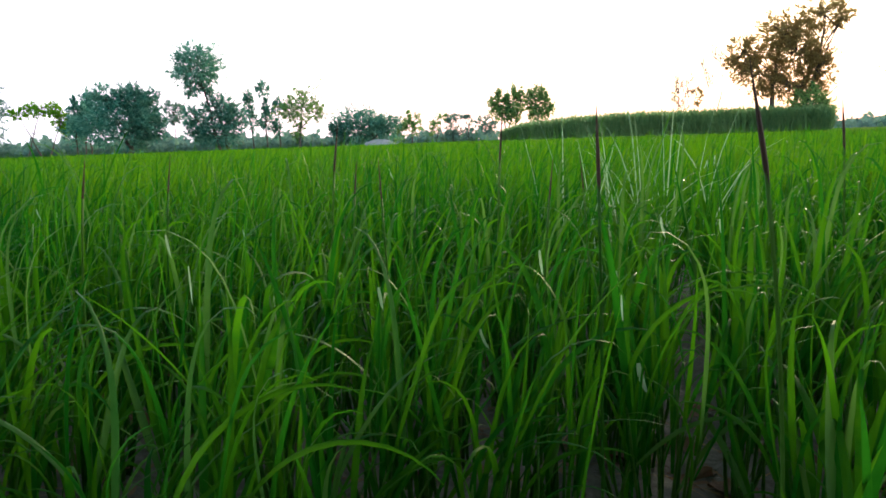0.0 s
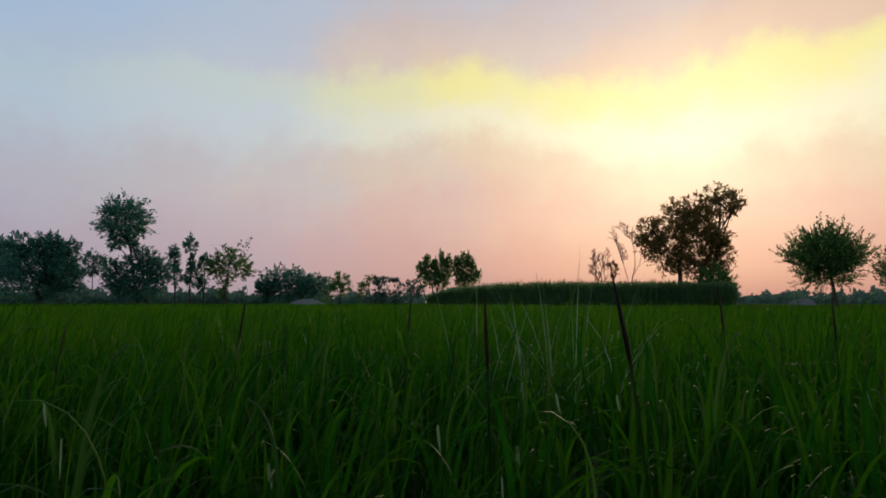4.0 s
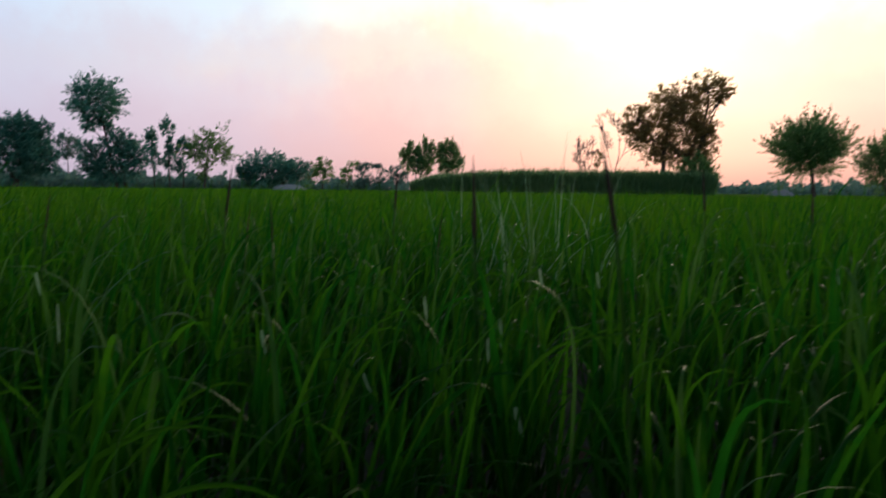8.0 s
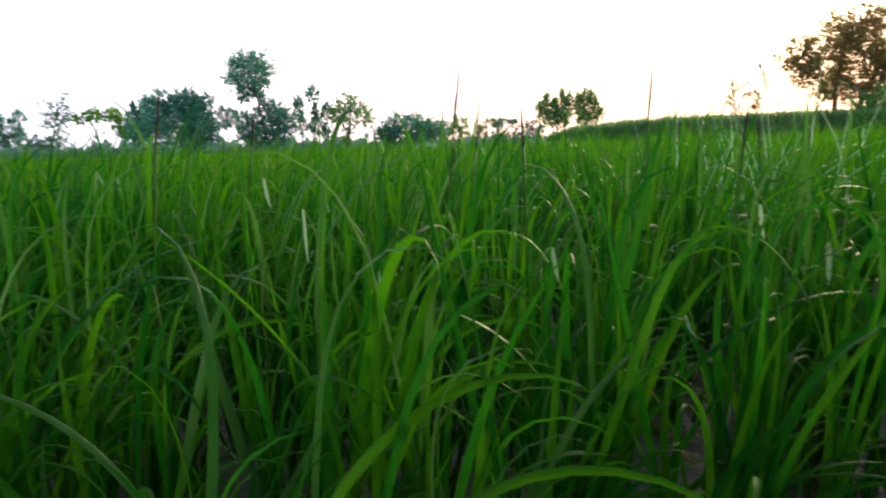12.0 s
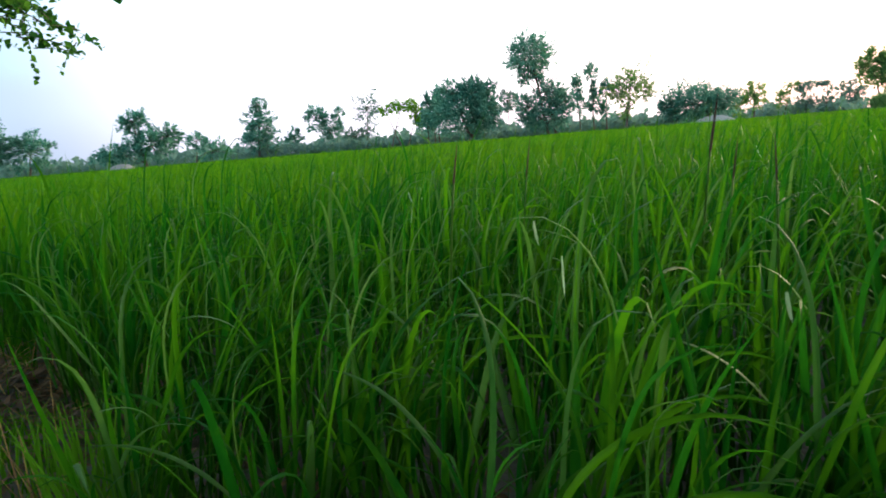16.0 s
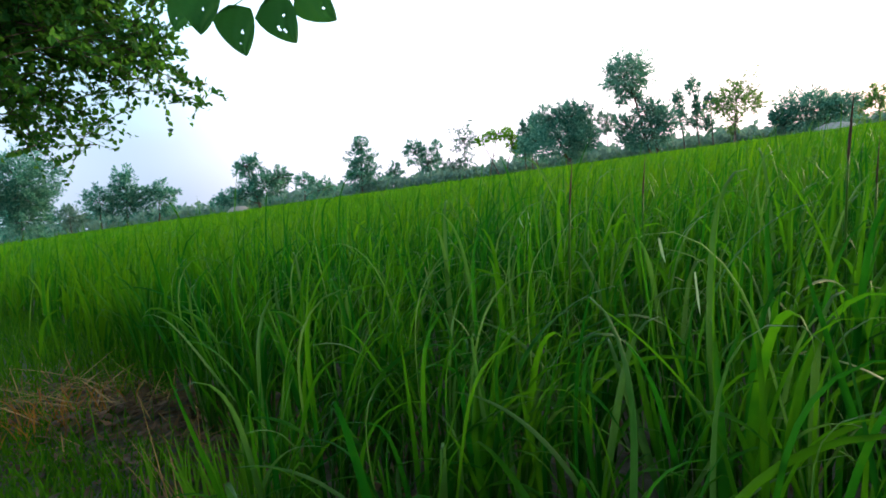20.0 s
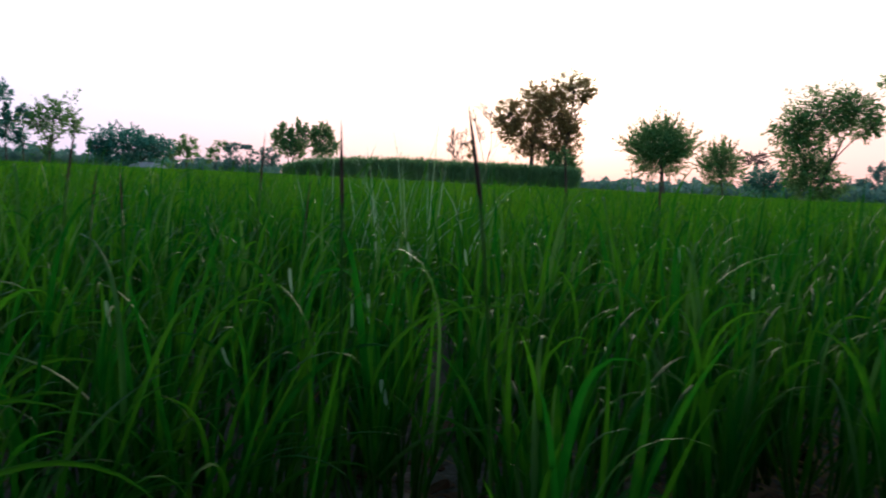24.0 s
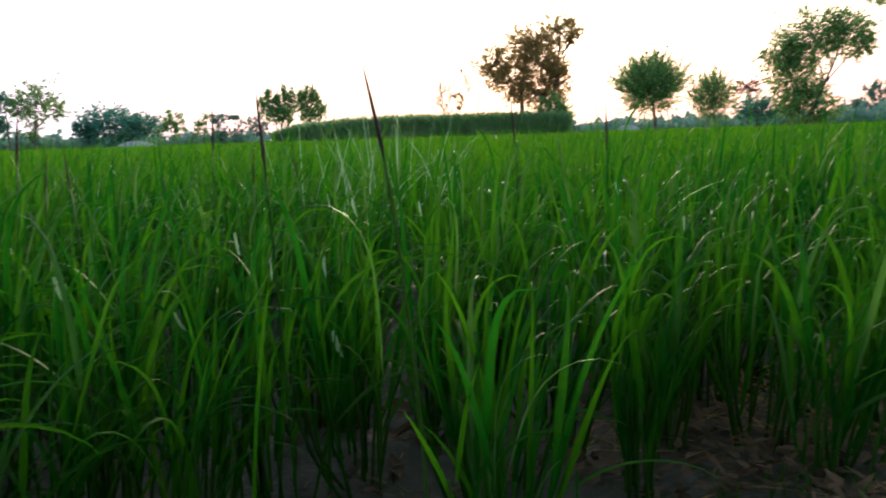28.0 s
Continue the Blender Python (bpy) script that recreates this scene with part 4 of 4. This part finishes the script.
def bank_tree():
    g = np.random.default_rng(404)
    root = new("mulberry_tree")
    bx, by = -4.9, 1.15
    root.matrix_basis = pose(bx, by, 0)
    eye = np.array([-0.118, 0.07, 0.614])
    o = np.array([bx, by, 0.0])
    fork = np.array([0.25, 0.05, 1.55])
    s = np.linspace(0, 1, 8)[:, None]
    trunk = fork * s + [0, 0, -0.05] * (1 - s)
    trunk[:, 0] += 0.06 * np.sin(s[:, 0] * 5)
    part("trunk", mesh_np("trunk", *tube(trunk, 0.16 - 0.06 * s[:, 0], 12), M_BARK), root)
    aims = [(-52.6, 9.2, 2.85), (-52.4, 14.6, 2.8), (-54.4, 13.0, 2.8), (-53.4, 8.6, 2.95), (-54.6, 9.9, 2.9), (-56, 10.8, 2.85), (-57, 8.9, 2.9), (-58, 18.5, 2.7), (-60.5, 9.5, 3.0), (-63.5, 7.0, 3.1), (-66, 5.2, 3.2), (-70, 8.4, 3.0), (-62, 11.5, 2.9),
            (-66, 9.5, 3.0), (-72, 12, 3.0), (-60, 14.5, 2.9), (-66, 17, 3.0), (-57, 21, 2.8), (-75, 9, 3.1), (-69, 14, 2.9), (-64, 20, 2.7), (-71, 19, 2.8), (-64, 13.5, 2.6), (-69, 11.0, 2.7), (-73, 15, 2.6),
            (-65, 22, 2.9), (-69, 23, 2.7), (-61, 24, 2.8), (-67.5, 13, 3.1), (-65.5, 15.5, 3.0), (-62, 17, 2.9), (-57.5, 16, 2.9), (-68, 7.2, 3.0), (-59, 12, 3.0)]
    # the crown's uneven outline as it hangs over the bank
    def inside(p):
        d = p + o - eye
        az, el = math.degrees(math.atan2(d[0], d[1])), math.degrees(math.atan2(d[2], math.hypot(d[0], d[1])))
        low = np.interp(az, [-75, -70, -68, -65.5, -63.2, -62, -59.3, -57, -54], [6.0, 5.2, 3.6, 2.9, 4.0, 5.2, 6.2, 6.8, 8.0])
        edge = np.interp(el, [6, 6.7, 7.2, 8.5, 9.6, 10.4, 11.4, 12.7, 14.2, 16.8, 22], [-60, -58.3, -56.1, -53.3, -52.6, -54.6, -56.2, -55.6, -56, -53.5, -53.5])
        return el > low and az < edge
    lb, lw, lf, ls, sprigs = [], [], [], [], []
    for az, el, d in aims:
        a, e = radians(az), radians(el)
        end = eye + np.array([d * math.sin(a), d * math.cos(a), d * math.tan(e)]) - o
        q = np.linspace(0, 1, 9)[:, None]
        line = fork * (1 - q) + end * q
        line[:, 2] += 0.42 * np.sin(q[:, 0] * math.pi) * (1 - 0.4 * q[:, 0])
        line += g.normal(0, 0.02, line.shape) * q
        part("limb", mesh_np("limb", *tube(line[:8], 0.018 * (1 - 0.95 * q[:8, 0]), 5), M_BARK), root)
        thin = 26 if az > -58 else 60
        for k in range(thin):
            u = 1.0 if k == 0 else g.uniform(0.42, 1.0)
            p = np.array([np.interp(u, q[:, 0], line[:, c]) for c in range(3)])
            way = (end - fork) * [0.35, 0.35, 0.05] + g.normal(0, 0.5, 3) * [1, 1, 0.6]
            way /= np.linalg.norm(way)
            ln = g.uniform(0.18, 0.40)
            t = np.linspace(0, 1, 5)[:, None]
            sp = p + way * ln * t + np.array([0, 0, -0.10]) * ln * t ** 2
            if not inside(sp[-1]) or not inside(p):
                continue
            sprigs.append(tube(sp, 0.0026 * (1.1 - t[:, 0]), 3))
            for w in np.linspace(0.08, 1.0, 17):
                b = p + way * ln * w + np.array([0, 0, -0.10]) * ln * w * w
                lb.append(b)
                lw.append(way * 0.5 + g.normal(0, 0.6, 3) + [0, 0, -0.1])
                lf.append(g.normal(0, 0.7, 3) + [0, 0, 1.0])
                ls.append(g.uniform(0.018, 0.038))
    tagged(part("sprig", mesh_np("sprig", *join(sprigs), M_BARK), root), kind="stuff")
    tagged(part("foliage", mesh_np("foliage", *ovate(np.array(lb), np.array(lw), np.array(lf), np.array(ls), 0.78), M_MULBERRY, smooth=False), root, "small pointed green leaves on drooping sprigs"), kind="stuff")
    # an added crown, out of sight overhead, that shades the bank and near rice
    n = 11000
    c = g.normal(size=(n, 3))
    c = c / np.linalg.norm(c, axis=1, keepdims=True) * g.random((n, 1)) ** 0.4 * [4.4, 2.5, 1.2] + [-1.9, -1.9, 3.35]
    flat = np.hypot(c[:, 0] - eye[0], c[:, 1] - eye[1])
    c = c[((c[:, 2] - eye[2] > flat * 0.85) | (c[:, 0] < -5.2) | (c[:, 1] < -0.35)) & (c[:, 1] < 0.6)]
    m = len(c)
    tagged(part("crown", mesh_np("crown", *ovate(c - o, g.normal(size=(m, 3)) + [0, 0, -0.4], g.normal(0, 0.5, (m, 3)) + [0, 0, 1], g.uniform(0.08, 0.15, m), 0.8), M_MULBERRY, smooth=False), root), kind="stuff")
    # limbs added to carry that unseen crown
    for e in ((-2.0, -1.2, 3.1), (-3.4, 0.2, 3.4), (-1.2, -1.0, 3.0), (-4.6, -1.4, 3.3), (0.9, -1.9, 3.3), (-0.6, -2.9, 3.2)):
        q = np.linspace(0, 1, 6)[:, None]
        line = fork * (1 - q) + (np.array(e) - o) * q
        line[:, 2] += 0.25 * np.sin(q[:, 0] * math.pi)
        part("limb", mesh_np("limb", *tube(line, 0.05 * (1 - 0.8 * q[:, 0]), 6), M_BARK), root)
    # one bough that reaches nearer, with broad leaves hanging from it
    tip = np.array([-1.29, 1.23, 1.155]) - o
    q = np.linspace(0, 1, 12)[:, None]
    line = fork * (1 - q) + tip * q
    line[:, 2] += 0.30 * np.sin(q[:, 0] * math.pi)
    line[:, 1] -= 0.22 * np.sin(q[:, 0] * math.pi)
    part("limb", mesh_np("limb", *tube(line, 0.020 * (1 - 0.88 * q[:, 0]), 6), M_BARK), root)
    spots = [((-1.391, 1.072, 1.079), 0.113, -10, ((0.25, 0.5, 0.05), (-0.1, 0.72, 0.02))),
             ((-1.366, 1.164, 1.098), 0.117, -28, ((-0.35, 0.55, 0.055), (-0.15, 0.66, 0.045), (0.3, 0.4, 0.035))),
             ((-1.342, 1.249, 1.125), 0.116, -47, ((0.15, 0.62, 0.05),)),
             ((-1.371, 0.983, 1.118), 0.112, 6, ((0.2, 0.5, 0.03),)),
             ((-1.599, 1.093, 1.154), 0.078, 20, ((-0.2, 0.6, 0.04),))]
    for (x, y, z), size, turn, bite in spots:
        at = np.array([x, y, z]) - o
        face = math.degrees(math.atan2(y - eye[1], x - eye[0])) - 90
        leaf = part("leaf", mesh_np("leaf", *heart_leaf(size, bite), M_BIGLEAF), root, "broad heart-shaped leaf with eaten holes", pose(*at, 8, turn, face + turn * 0.4))
        j = int(np.argmin(np.linalg.norm(line - at, axis=1)))
        part("stalk", mesh_np("stalk", *tube([line[j], (line[j] + at) / 2 + [0, 0, 0.012], at], [0.0022, 0.0016, 0.0013], 4), M_MULBERRY), leaf, m=leaf.matrix_basis.inverted())
    tagged(root, "leafy mulberry tree whose drooping boughs overhang the bank", "tree")


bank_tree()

# ---- the earth bank: straw, litter, weeds ----


def lying(n, g, cx, cy, sx, sy, ln, wd, z0=0.0, up=0.0):
    """Straws and leaf scraps that lie about, some propped up on others."""
    x, y = g.normal(cx, sx, n), g.normal(cy, sy, n)
    heap_h = up * np.exp(-((x - cx) / (1.2 * sx)) ** 2 - ((y - cy) / (1.2 * sy)) ** 2)
    base = np.stack([x, y, ground_z(x, y) + z0 + heap_h * g.random(n)], -1)
    return blades(base, g.uniform(0, 6.28, n), np.radians(g.uniform(62, 92, n)), np.radians(g.uniform(-8, 25, n)), np.full(n, 1.5), g.uniform(0.4, 1.0, n) * ln, g.uniform(0.5, 1.2, n) * wd, 4)


def bank():
    g = np.random.default_rng(55)
    tagged(new("straw_heap", mesh_np("straw_heap", *lying(330, g, -2.35, 0.98, 0.34, 0.16, 0.30, 0.0056, 0.01, 0.12), M_DRY)), "loose heap of brown straw on the bank", "straw", kind="stuff")
    tagged(new("leaf_litter", mesh_np("leaf_litter", *lying(2600, g, -2.05, 1.02, 0.60, 0.24, 0.055, 0.020, 0.012, 0.03), M_DEAD)), "brown dead leaves strewn at the paddy's edge", "leaf litter", kind="stuff")
    tagged(new("cut_straw", mesh_np("cut_straw", *lying(900, g, 1.66, 0.80, 0.42, 0.22, 0.20, 0.0040, 0.012, 0.04), M_DRY)), "pale cut straw lying on the bank", "straw", kind="stuff")
    tagged(new("scraps", mesh_np("scraps", *lying(900, g, 0.25, 1.1, 0.8, 0.42, 0.050, 0.011, 0.008), M_DEAD)), "small dead scraps on the mud between the plants", "leaf litter", kind="stuff")
    tagged(new("fallen_straw", mesh_np("fallen_straw", *lying(260, g, 0.2, 1.2, 0.8, 0.4, 0.16, 0.003, 0.008), M_DRY)), "thin straws fallen on the mud between the plants", "straw", kind="stuff")
    tagged(new("dead_leaves", mesh_np("dead_leaves", *lying(1500, g, 1.25, 0.66, 0.42, 0.24, 0.052, 0.017, 0.012, 0.02), M_DEAD)), "dead leaves strewn on the bank beside the rice", "leaf litter", kind="stuff")
    # short weeds and grass
    def sward(name, label, n, cx, cy, sx, sy, ln, wd, mat):
        x, y = g.normal(cx, sx, n), g.normal(cy, sy, n)
        ok = y < edge_y(x) + 0.12
        x, y = x[ok], y[ok]
        m = len(x)
        base = np.stack([x, y, ground_z(x, y) - 0.004], -1)
        v = blades(base, g.uniform(0, 6.28, m), np.radians(g.uniform(3, 45, m)), np.radians(g.uniform(5, 80, m)), np.full(m, 1.6), g.uniform(0.4, 1.1, m) * ln, g.uniform(0.6, 1.2, m) * wd, 4)
        tagged(new(name, mesh_np(name, *v, mat)), label, "grass", kind="stuff")
    sward("short_grass", "short green grass and weeds on the bank", 3600, -1.95, 0.66, 0.50, 0.16, 0.09, 0.005, M_RICE_FIELD_LIT)
    m = 13000
    x = np.where(g.random(m) < 0.68, g.uniform(-9, -2.5, m), g.uniform(1.9, 6.5, m))
    y = edge_y(x) + 0.15 - g.random(m) ** 1.5 * 1.1
    base = np.stack([x, y, ground_z(x, y) - 0.005], -1)
    v = blades(base, g.uniform(0, 6.28, m), np.radians(g.uniform(3, 35, m)), np.radians(g.uniform(5, 90, m)), np.full(m, 1.8), g.uniform(0.08, 0.26, m), g.uniform(0.004, 0.007, m), 4)
    tagged(new("bank_grass", mesh_np("bank_grass", *v, M_RICE_FIELD_LIT)), "rough green grass along the earth bank", "grass", kind="stuff")
    sward("wiry_grass", "thin yellowish wiry grass beside the straw", 420, -2.85, 1.2, 0.5, 0.18, 0.30, 0.003, M_LIME)
    sward("bank_weeds", "sparse short grass on the trodden bank", 1500, 1.6, 0.55, 0.7, 0.18, 0.07, 0.004, M_RICE_FIELD_LIT)


bank()


def tuft(name, label, x, y, n, height, width, mat, seed, spread=0.03, lean=10, bend=40, category="grass"):
    g = np.random.default_rng(seed)
    base = np.stack([g.normal(0, spread, n), g.normal(0, spread, n), np.full(n, -0.01)], -1)
    z = float(ground_z(np.array(x), np.array(y)))
    root = new(name)
    root.matrix_basis = pose(x, y, z)
    for k in range(n):
        v = blades(base[k:k + 1], g.uniform(0, 6.28, 1), np.radians(np.abs(g.normal(lean, 7, 1))), np.radians(g.uniform(5, bend, 1)), np.full(1, 1.8), g.uniform(0.6, 1.05, 1) * height, g.uniform(0.7, 1.2, 1) * width, 7, 0.2, g.uniform(-0.6, 0.6, 1))
        part("leaf_blade", mesh_np("leaf_blade", *v, mat), root)
    tagged(root, label, category)


tuft("grass_tuft", "bright green upright grass tuft on the bank", -1.06, 0.69, 80, 0.31, 0.0075, M_LIME, 1, 0.06, 8, 30)
tuft("grass_tuft", "small green grass tuft on the bank", -1.38, 0.74, 26, 0.22, 0.005, M_LIME, 2, 0.04, 12, 40)
tuft("dry_grass_tuft", "thin dry bleached grass stalks on the bank", -1.17, 0.66, 10, 0.36, 0.003, M_DRY, 3, 0.03, 16, 20)
tuft("rusty_grass_tuft", "low tuft of rust-orange dry grass on the bank", -2.24, 0.82, 90, 0.18, 0.0045, M_RUSTY, 6, 0.10, 26, 90)
tuft("pale_grass_tuft", "taller tuft with pale arching tips in the rice", 0.62, 2.22, 30, 0.90, 0.0060, M_PALE_GLINT, 4, 0.10, 6, 70)
tuft("pale_grass_tuft", "pale arching grass rising out of the rice", 0.88, 2.42, 10, 0.86, 0.0056, M_PALE_GLINT, 5, 0.08, 8, 80)


def spike(x, y, top, lean_to, long=0.115, wide=0.0062):
    """A rice leaf tip above the rice on a thin stem, painted backlit-dark."""
    root = new("leaf_spike")
    z = float(ground_z(np.array(x), np.array(y)))
    root.matrix_basis = pose(x, y, z)
    h = top - z
    way = np.array([math.atan2(lean_to[1], lean_to[0])])
    tilt = np.array([math.hypot(*lean_to) / h * 1.4])
    k = np.linspace(0, 1, 9)
    th = tilt[0] * (0.3 + 1.2 * k ** 2)
    d = np.stack([np.sin(th) * math.cos(way[0]), np.sin(th) * math.sin(way[0]), np.cos(th)], -1) * (h - 0.085) / 8
    line = np.concatenate([np.zeros((1, 3)), np.cumsum(d[:-1], 0)])
    stem = part("stem", mesh_np("stem", *tube(line, 0.0026 - 0.0006 * k, 5), M_STEM), root)
    run = d[-1] / np.linalg.norm(d[-1])
    sway = np.array([math.cos(way[0]), math.sin(way[0]), 0.0]) * tilt[0] * 0.12
    u = tube([line[-1] + run * long * (a - 0.18) + sway * long * a * a for a in (0.0, 0.15, 0.35, 0.6, 0.85, 1.0)], np.array([0.24, 0.40, 0.42, 0.32, 0.14, 0.02]) * wide, 6)
    part("tip", mesh_np("tip", *u, M_BACKLIT_TIP), stem, "narrow dark pointed tip")
    tagged(root, "thin upright rice leaf standing above the rice, its tip painted dark as backlit", "grass", "dark spikes above the rice")


SPIKE_MORE = [(-0.65, 1.11, 0.630, (0.050, 0.0)), (-0.60, 1.35, 0.620, (0.045, 0.0)), (-0.20, 1.34, 0.600, (0.030, 0.0)), (-0.10, 1.18, 0.605, (-0.010, 0.0)), (0.18, 1.18, 0.595, (0.025, 0.0)), (0.33, 1.39, 0.595, (-0.030, 0.0))]
for i, (x, y, top, ln) in enumerate(SPIKE_MORE + [(0.345, 0.60, 0.675, (-0.055, 0.005)), (0.20, 0.78, 0.655, (-0.012, 0.0)), (1.02, 1.22, 0.655, (-0.015, 0.0)), (0.83, 1.30, 0.675, (-0.03, 0.0)), (-0.24, 1.3, 0.66, (0.04, 0.0)), (0.12, 1.45, 0.67, (0.02, 0.0))]):
    spike(x, y, top, ln, *((0.095, 0.0044) if i < len(SPIKE_MORE) else ()))


def pale_blade(x, y, top, size, wide, turn, tilt):
    """A rice blade whose broken tip shows its pale underside; many stand for glints."""
    root = new("rice_leaf")
    z = float(ground_z(np.array(x), np.array(y)))
    root.matrix_basis = pose(x, y, z, 0, 0, turn)
    h = top - z
    v = blades(np.array([[-0.02, 0.0, -0.01]]), np.zeros(1), np.radians([4.0]), np.radians([10.0]), np.full(1, 1.5), np.array([h + 0.03]), np.array([0.008]), 8, 0.2, blunt=True)
    blade = part("leaf_blade", mesh_np("leaf_blade", *v, M_RICE), root)
    tip = v[0][-1]
    n = 6
    vs, q = [], []
    for i in range(n + 1):
        s = i / n
        a = radians(tilt) * (0.6 + 0.6 * s)
        c = tip + np.array([math.sin(a) * 0.35, -0.5 * math.sin(a), -math.cos(a)]) * size * (s - 0.25)
        w = 0.7 * wide / 2 * (1 - abs(2 * s - 0.8) ** 2.2 * 0.62)
        vs += [c + np.array([0, w, 0.0]) @ np.array([[0.5, 0.8, 0], [-0.8, 0.5, 0], [0, 0, 1]]), c - np.array([0, w, 0.0]) @ np.array([[0.5, 0.8, 0], [-0.8, 0.5, 0], [0, 0, 1]])]
    for i in range(n):
        q.append([2 * i, 2 * i + 1, 2 * i + 3, 2 * i + 2])
    part("folded_tip", mesh_np("folded_tip", vs, q, (), M_PALE_GLINT), blade, "pale grey-green folded tip")
    tagged(root, "rice leaf with a pale folded-over tip", "rice leaf", "pale-tipped leaves in the rice")


PALE = [(0.28, 0.93, 0.245, 0.055, 0.014, 40, 25), (0.29, 1.17, 0.34, 0.06, 0.011, 10, 5), (-0.36, 1.25, 0.30, 0.055, 0.011, -15, 8), (0.11, 0.99, 0.42, 0.041, 0.0070, 15, 12), (-0.38, 0.85, 0.44, 0.053, 0.0077, -10, 14),
        (0.04, 0.92, 0.31, 0.045, 0.0077, 60, 35), (0.32, 1.03, 0.46, 0.038, 0.0063, 30, 20), (-0.46, 0.95, 0.47, 0.038, 0.0070, 20, 22), (-0.12, 0.88, 0.39, 0.038, 0.0077, 50, 15), (0.14, 0.66, 0.44, 0.030, 0.0056, -40, 30),
        (0.84, 0.78, 0.42, 0.026, 0.0056, 20, 6), (0.52, 1.3, 0.42, 0.038, 0.0070, 0, 18), (0.75, 1.5, 0.45, 0.038, 0.0070, 80, 25)]
# scattered pale tips in place of glints on the blades
gp = np.random.default_rng(66)
for k in range(16):
    r, a = gp.uniform(1.0, 3.2), radians(gp.uniform(-58, 55))
    PALE.append((r * math.sin(a), r * math.cos(a) + 0.25, gp.uniform(0.36, 0.52), gp.uniform(0.03, 0.05), gp.uniform(0.004, 0.007), gp.uniform(0, 360), gp.uniform(5, 40)))
for row in PALE:
    pale_blade(*row)


def dead_leaf(x, y, size, turn, mat, seed, label):
    g = np.random.default_rng(seed)
    n = 7
    v, q = [], []
    for i in range(n + 1):
        s = i / n
        w = size * 0.30 * math.sin(math.pi * (0.06 + 0.9 * s)) * g.uniform(0.85, 1.1)
        z = 0.010 + size * 0.16 * math.sin(s * 3.6 + seed)
        for u in (-1, -0.4, 0.4, 1):
            v.append((u * w, (s - 0.5) * size, max(0.001, z * (0.4 + 0.6 * abs(u)) + abs(u) * size * 0.08)))
    for i in range(n):
        for j in range(3):
            a = i * 4 + j
            q.append([a, a + 1, a + 5, a + 4])
    ob = new("dead_leaf", mesh_np("dead_leaf", v, q, (), mat))
    ob.matrix_basis = pose(x, y, float(ground_z(np.array(x), np.array(y))) + 0.004, g.uniform(-15, 15), g.uniform(-15, 15), turn)
    tagged(ob, label, "leaf", "dead leaves on the mud")


gd = np.random.default_rng(88)
for i, (x, y, sz) in enumerate([(-0.61, 0.95, 0.05), (-0.44, 0.84, 0.065), (-0.51, 1.01, 0.06), (-0.48, 0.95, 0.05), (0.43, 1.08, 0.09), (0.13, 1.37, 0.06), (0.47, 1.22, 0.08), (0.56, 1.35, 0.08)]):
    dead_leaf(x, y, sz, gd.uniform(0, 360), M_DEAD, i, "curled reddish brown dead leaf on mud")
for i in range(46):
    x = gd.uniform(-1.3, 1.6)
    dead_leaf(x, float(edge_y(x)) + gd.uniform(0.2, 1.3), gd.uniform(0.03, 0.075), gd.uniform(0, 360), M_DEAD, 20 + i, "small curled brown dead leaf on mud")


def yellow_head():
    """A ripe bristly grass head bending in close over the bank."""
    g = np.random.default_rng(12)
    pts = np.array([(0.065, 0.172, 0.02), (0.06, 0.174, 0.20), (0.044, 0.180, 0.36), (0.022, 0.188, 0.4425), (0.011, 0.195, 0.458), (0.0, 0.201, 0.474)])
    root = new("ripe_grass_head")
    root.matrix_basis = pose(*pts[0])
    p = pts - pts[0]
    part("stem", mesh_np("stem", *tube(p[:4], [0.0016, 0.0015, 0.0013, 0.0011], 6), M_DRY), root)
    n = 260
    s = g.random(n)
    c = np.stack([np.interp(s, np.linspace(0, 1, 3), p[3:, k]) for k in range(3)], -1)
    v = blades(c, g.uniform(0, 6.28, n), np.radians(g.uniform(20, 80, n)), np.radians(g.uniform(0, 30, n)), np.full(n, 1.5), g.uniform(0.003, 0.0065, n), g.uniform(0.0007, 0.0016, n), 3)
    tagged(part("seed_head", mesh_np("seed_head", *v, M_GOLD), root, "golden bristly seed head"), kind="stuff")
    tagged(root, "ripe golden bristly grass head on a thin stem", "grass")


yellow_head()
